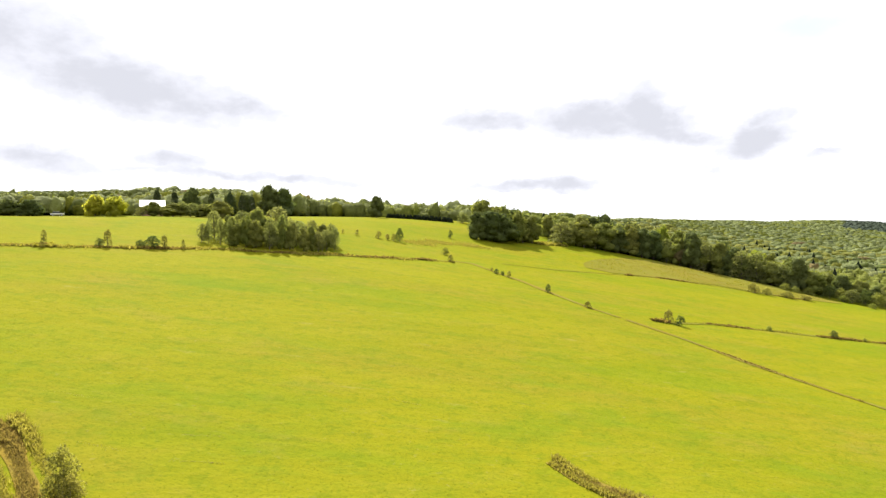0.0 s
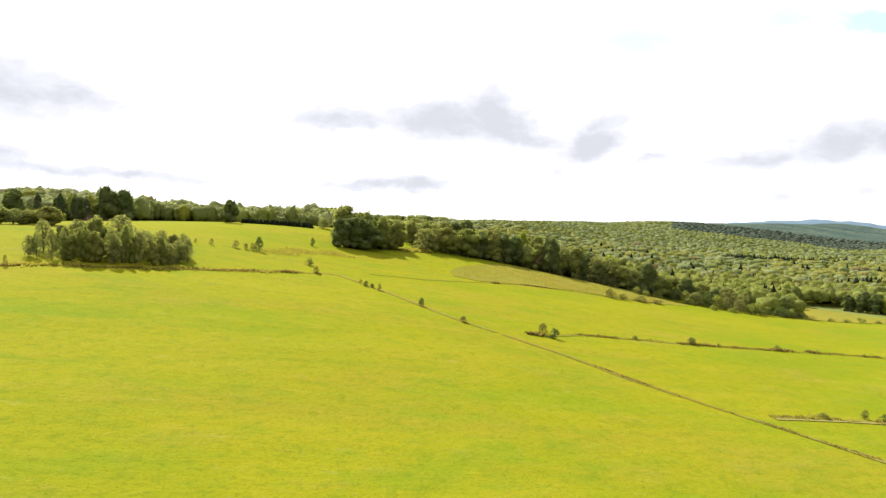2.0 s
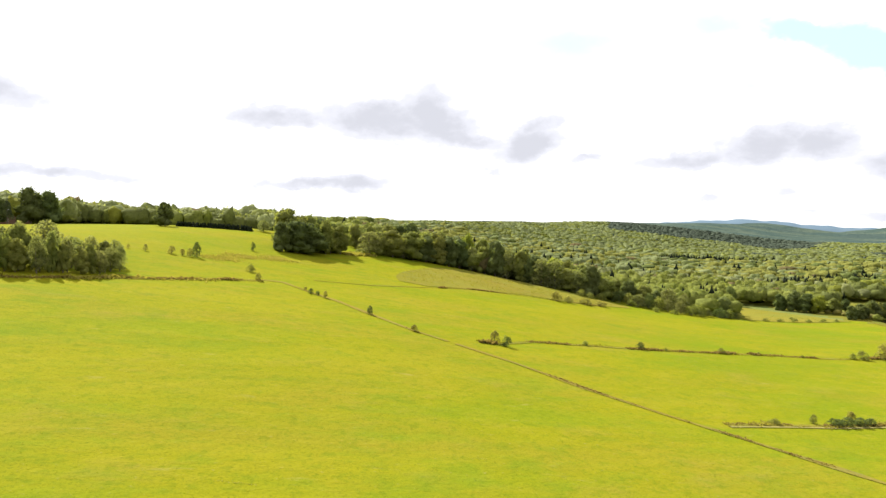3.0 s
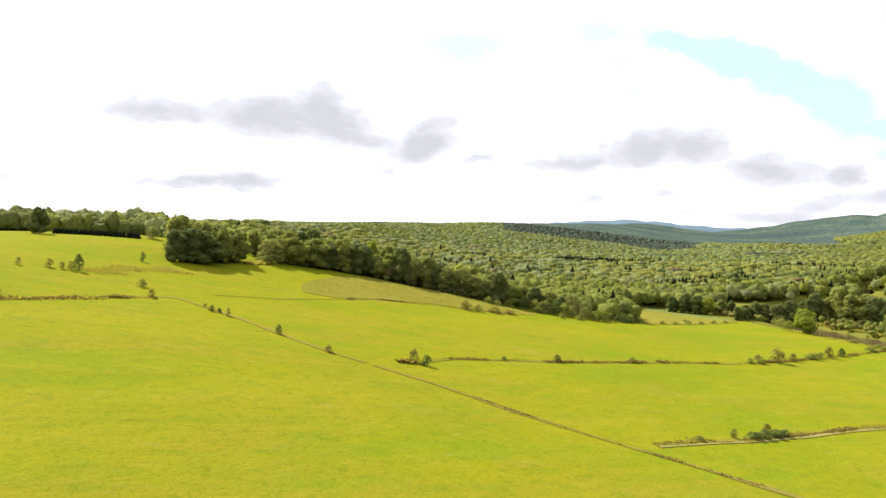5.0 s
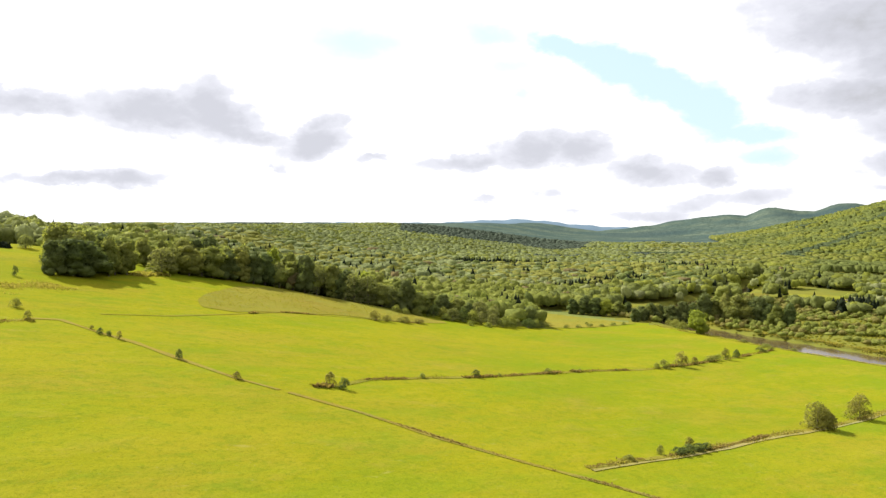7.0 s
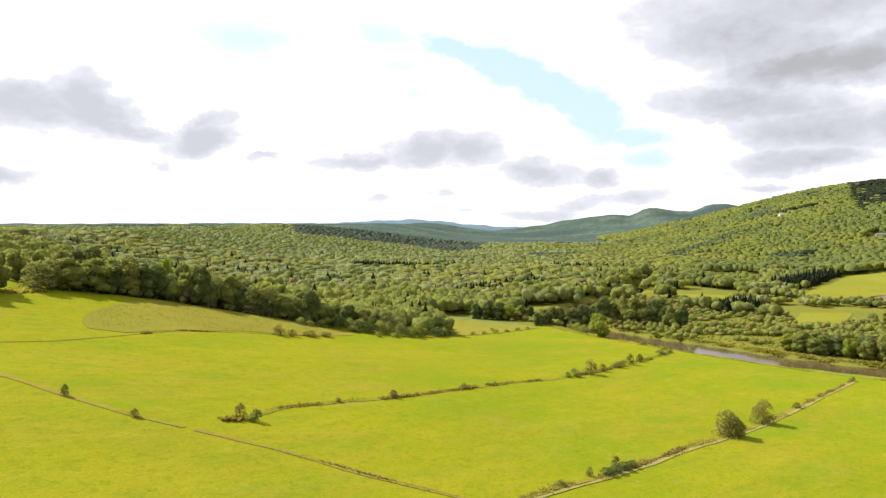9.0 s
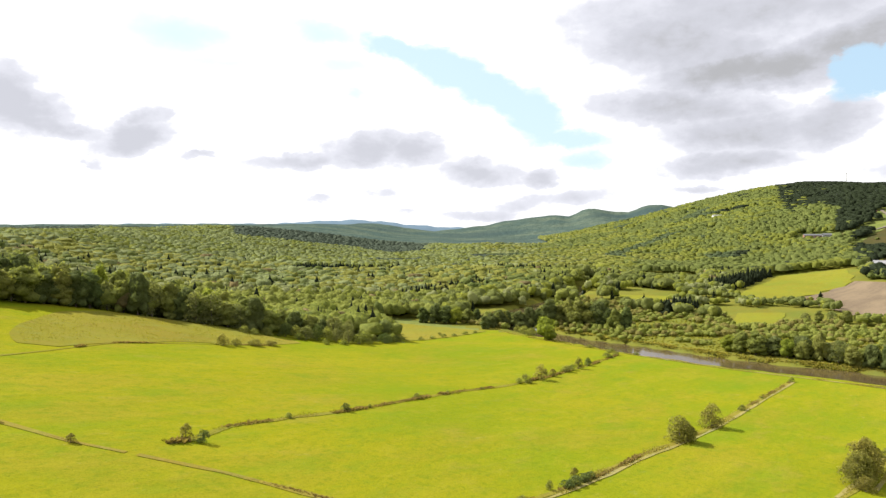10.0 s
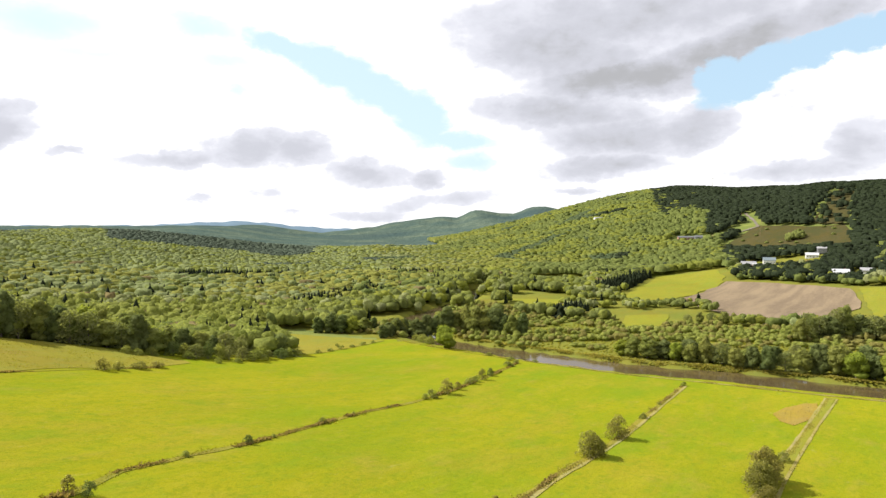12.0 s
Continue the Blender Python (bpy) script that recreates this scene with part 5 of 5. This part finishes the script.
# ---- scrub of the river flats ----
def scrub():
    rng = np.random.default_rng(12)
    at = spots(rng, (352, 520, 20, 400), 4.6)
    x, y = at.T
    wet = drift(x, y, 38, 71) + 0.5 * drift(x, y, 14, 72)
    lane = np.abs((x - 375) * 0.85 + (y - 294) * 0.53) < 9
    lane |= np.abs((x - 402) * 0.85 + (y - 294) * 0.53) < 7
    keep = (river_off(x, y) > half_river(y) + 3) & ((wet > 0.24) | lane) & clear_of(at) & ~((x < 398) & (y < 208))
    at, lane = at[keep], lane[keep]
    h = 1.8 + 2.4 * rng.random(len(at)) ** 2 + 1.2 * lane + 2.5 * ease(at[:, 0], 440, 520) * rng.random(len(at))
    w = 3.8 + 2.6 * rng.random(len(at))
    tone = rng.random(len(at)) + 0.3 * drift(at[:, 0], at[:, 1], 30, 73)
    grove("willow_scrub", at[tone > 0.55], h[tone > 0.55], w[tone > 0.55], 30, 0.06, CROWN_OLIVE, "grey-green willow scrub on the river flats", 92, sides=8, rings=4, category="scrub")
    grove("willow_scrub", at[tone <= 0.55], h[tone <= 0.55], w[tone <= 0.55], 30, 0.06, CROWN, "olive-green scrub on the river flats", 93, sides=8, rings=4, category="scrub")
    q = spots(rng, (353, 470, 30, 340), 2.4)
    q = q[(river_off(q[:, 0], q[:, 1]) > half_river(q[:, 1]) + 1.5) & (rng.random(len(q)) < 0.6)]
    grove("sedge", q, 0.5 + 0.5 * rng.random(len(q)), 1.4 + rng.random(len(q)), 0, 0.2, RANK, "tussocks of yellow-green sedge on the river flats", 94, sides=5, rings=2, category="sedge")


scrub()


row("bush", [(341.5, 312, 5.2, 6.5), (343, 318, 5.5, 6.5), (347, 315, 5.5, 6.5), (349.5, 321, 6.5, 7.0), (352, 327, 6.5, 7.0), (356, 334, 6.0, 6.5)], "rounded willow bush on the inside of the river bend", "bush", "bank bushes", "bush")


# ---- buildings ----
def plain(name, colour, rough=0.6, metal=0.0):
    m, n = material(name)
    p = n.add("ShaderNodeTexCoord").outputs["Object"]
    wear = n.noise(p, 0.9, 5.0)
    b = n.add("ShaderNodeBsdfPrincipled")
    n.put(b.inputs["Base Color"], n.mix(n.span(wear, 0.3, 0.75, 0.0, 0.3), colour, tuple(c * 0.7 for c in colour)))
    b.inputs["Roughness"].default_value, b.inputs["Metallic"].default_value = rough, metal
    n.put(n.add("ShaderNodeOutputMaterial").inputs[0], b.outputs[0])
    return m


WHITE, GREY, BROWN = plain("white_siding", (0.6, 0.6, 0.58)), plain("grey_shingle", (0.22, 0.22, 0.23)), plain("brown_boards", (0.22, 0.12, 0.08))
BRIGHT = plain("bright_tin_roof", (0.75, 0.76, 0.78), 0.45)
SLATE = plain("dark_slate_roof", (0.075, 0.078, 0.085), 0.8)
TIN, TEAL, DARK = plain("pale_tin_roof", (0.36, 0.365, 0.38), 0.6), plain("pale_blue_roof", (0.1, 0.13, 0.15), 0.8), plain("dark_glass", (0.03, 0.035, 0.04), 0.15)
RUBBER, STEEL = plain("rubber", (0.03, 0.03, 0.03), 0.8), plain("galvanised_steel", (0.6, 0.61, 0.62), 0.4, 0.4)


def part(name, bm, mat, parent, label=""):
    me = bpy.data.meshes.new(name)
    bm.normal_update()
    bm.to_mesh(me)
    bm.free()
    me.materials.append(mat)
    ob = new(name, me)
    ob.parent = parent
    return tagged(ob, label)


def block(x0, x1, y0, y1, z0, z1, bevel=0.0):
    bm = bmesh.new()
    bmesh.ops.create_cube(bm, size=1.0, matrix=Matrix.LocRotScale(((x0 + x1) / 2, (y0 + y1) / 2, (z0 + z1) / 2), None, (x1 - x0, y1 - y0, z1 - z0)))
    if bevel:
        bmesh.ops.bevel(bm, geom=bm.edges[:], offset=bevel, segments=2, affect="EDGES")
    return bm


def gable(length, width, eaves, rise):
    """Walls with pointed ends."""
    bm = bmesh.new()
    l, w = length / 2, width / 2
    ends = [[bm.verts.new((s * l, y, z)) for y, z in ((-w, -1.0), (w, -1.0), (w, eaves), (0, eaves + rise), (-w, eaves))] for s in (-1, 1)]
    bm.faces.new(ends[0][::-1])
    bm.faces.new(ends[1])
    for i in range(5):
        bm.faces.new((ends[0][i], ends[0][(i + 1) % 5], ends[1][(i + 1) % 5], ends[1][i]))
    return bm


def roof_pair(length, width, eaves, rise, over=0.5, thick=0.2):
    bm = bmesh.new()
    l, w = length / 2 + over, width / 2 + over
    drop = rise * over / (width / 2)
    prof = [(-w, eaves - drop), (0, eaves + rise), (w, eaves - drop), (w, eaves - drop + thick), (0, eaves + rise + thick * 1.2), (-w, eaves - drop + thick)]
    ends = [[bm.verts.new((s * l, y, z + 0.02)) for y, z in prof] for s in (-1, 1)]
    for e in ends:
        bm.faces.new((e[0], e[1], e[4], e[5]))
        bm.faces.new((e[1], e[2], e[3], e[4]))
    for i in range(6):
        bm.faces.new((ends[0][i], ends[0][(i + 1) % 6], ends[1][(i + 1) % 6], ends[1][i]))
    bmesh.ops.recalc_face_normals(bm, faces=bm.faces[:])
    return bm


def house(name, x, y, turn, length, width, eaves, rise, wall, roof, label, windows=4, chimney=False, category="house"):
    root = new(name)
    root.matrix_basis = pose(x, y, float(land(x, y)) + 0.1, 0, 0, turn)
    body = part("wall", gable(length, width, eaves, rise), wall, root)
    top = part("roof", roof_pair(length, width, eaves, rise), roof, root)
    for s in (-1, 1):
        for k in range(windows):
            cx = -length / 2 + length * (k + 0.5) / windows
            y0 = s * width / 2
            if s < 0 and k == windows // 2:
                part("door", block(cx - 0.5, cx + 0.5, y0 - 0.06, y0 + 0.02, -0.05, 2.05, 0.02), DARK, root)
                continue
            win = part("window", block(cx - 0.65, cx + 0.65, y0 - 0.05, y0 + 0.05, 1.0, min(2.3, eaves - 0.25), 0.02), WHITE, root)
            part("pane", block(cx - 0.52, cx + 0.52, y0 - 0.08, y0 + 0.08, 1.12, min(2.18, eaves - 0.37)), DARK, win)
    if chimney:
        part("chimney", block(length * 0.2, length * 0.2 + 0.8, 0.3, 1.1, eaves + rise * 0.4, eaves + rise + 1.0, 0.04), BROWN, top)
    return tagged(root, label, category)


house("house", 940, 257, -68, 17, 9, 4.5, 3.0, WHITE, GREY, "white farmhouse with a grey shingled roof above a hedge of trees", 5, True)
house("shed", 932, 246, -68, 9, 7, 3.0, 2.0, BROWN, TIN, "brown wooden shed with a pale tin roof beside a farmhouse", 3, category="shed")
house("house", 955, 236, -75, 14, 9, 4.5, 3.2, WHITE, TEAL, "white house with a pale blue metal roof", 4, True)
house("house", 966, 190, -78, 14, 8, 3.5, 2.4, WHITE, TIN, "low white house with a pale roof below the hill", 4)
house("house", 815, 144, -80, 15, 9, 4.5, 3.0, WHITE, TIN, "white house with a pale metal roof among trees", 4, True)
house("house", 822, 122, -80, 11, 8, 3.5, 2.4, WHITE, GREY, "small white house half hidden by trees", 3)
house("house", 1117, 398, -60, 13, 8, 3.5, 2.4, WHITE, TIN, "small white house at the foot of the hill", 4)
house("warehouse", 1208, 408, -62, 30, 12, 3.4, 2.0, BROWN, SLATE, "long low brown building with a dark slate roof", 10, category="warehouse")
house("warehouse", 1203, 388, -70, 12, 9, 3.6, 2.0, GREY, SLATE, "grey workshop with a dark roof beside a long building", 6, category="warehouse")
house("barn", 1185, 358, -66, 11, 8, 4.0, 2.6, BROWN, BROWN, "small red-brown barn at the foot of the hill", 3, category="barn")
house("barn", 997, 330, -64, 9, 7, 3.5, 2.4, BROWN, GREY, "small dark barn beside the grass field", 3, category="barn")
house("warehouse", 993, 176, -72, 26, 14, 5.0, 2.0, GREY, GREY, "grey works building in a quarry yard", 6, category="warehouse")
house("warehouse", 990, 160, -80, 16, 10, 4.0, 2.0, WHITE, TIN, "pale works building in a quarry yard", 4, category="warehouse")
house("house", 1600, 724, -50, 24, 12, 6.0, 3.0, WHITE, GREY, "pale building among the trees on the hillside", 5)
house("barn", -133, 330, 22, 10, 8, 4.4, 2.6, BROWN, BRIGHT, "weathered barn with a bright metal roof behind the trees", 4, category="barn")
house("barn", -111, 426, 16, 17, 11, 7.2, 4.4, BROWN, BRIGHT, "large barn with a bright metal roof behind the spruces", 4, category="barn")


def tapered(r0, r1, z0, z1, sides=10):
    bm = bmesh.new()
    bmesh.ops.create_cone(bm, cap_ends=True, segments=sides, radius1=r0, radius2=r1, depth=z1 - z0, matrix=Matrix.Translation((0, 0, (z0 + z1) / 2)))
    return bm


def mast(x, y, height):
    root = new("radio_mast")
    root.matrix_basis = pose(x, y, float(land(x, y)) - 0.3)
    part("pole", tapered(1.6, 0.7, 0, height), WHITE, root)
    for k in range(3):
        part("antenna", block(-0.3 + k, 0.3 + k, -1.2, -0.8, height - 5, height - 2, 0.05), STEEL, root)
    tagged(root, "tall pale radio mast on the wooded hilltop", "mast")


mast(2168, 610, 38)


def pole(x, y, height, label):
    root = new("utility_pole")
    root.matrix_basis = pose(x, y, float(land(x, y)) - 0.2, 0, 0, 30)
    part("post", tapered(0.22, 0.14, 0, height, 8), BROWN, root)
    part("crossarm", block(-1.2, 1.2, -0.08, 0.08, height - 1.0, height - 0.8, 0.02), BROWN, root)
    tagged(root, label, "utility pole", "utility poles")


for x, y in ((1180, 290), (1240, 300), (1310, 345)):
    pole(x, y, 12, "wooden utility pole on the cleared hill slope")


def car(x, y, turn):
    root = new("car")
    root.matrix_basis = pose(x, y, float(land(x, y)) + 0.1, 0, 0, turn)
    body = part("body", block(-2.2, 2.2, -0.88, 0.88, 0.35, 0.95, 0.12), WHITE, root)
    cabin = part("cabin", block(-1.5, 1.0, -0.76, 0.76, 0.93, 1.5, 0.15), DARK, root, "dark glazed cabin")
    part("roof", block(-1.2, 0.7, -0.7, 0.7, 1.48, 1.56, 0.03), WHITE, cabin)
    for sx in (-1.4, 1.4):
        for sy in (-0.85, 0.85):
            bm = bmesh.new()
            bmesh.ops.create_cone(bm, cap_ends=True, segments=14, radius1=0.34, radius2=0.34, depth=0.22, matrix=Matrix.Translation((sx, sy, 0.34)) @ Matrix.Rotation(radians(90), 4, "X"))
            wheel = part("wheel", bm, RUBBER, root, "black tyre")
            hub = bmesh.new()
            bmesh.ops.create_cone(hub, cap_ends=True, segments=10, radius1=0.18, radius2=0.18, depth=0.25, matrix=Matrix.Translation((sx, sy, 0.34)) @ Matrix.Rotation(radians(90), 4, "X"))
            part("rim", hub, STEEL, wheel)
    tagged(root, "small white car parked at the far edge of the pasture", "car")


car(-137, 256, 20)
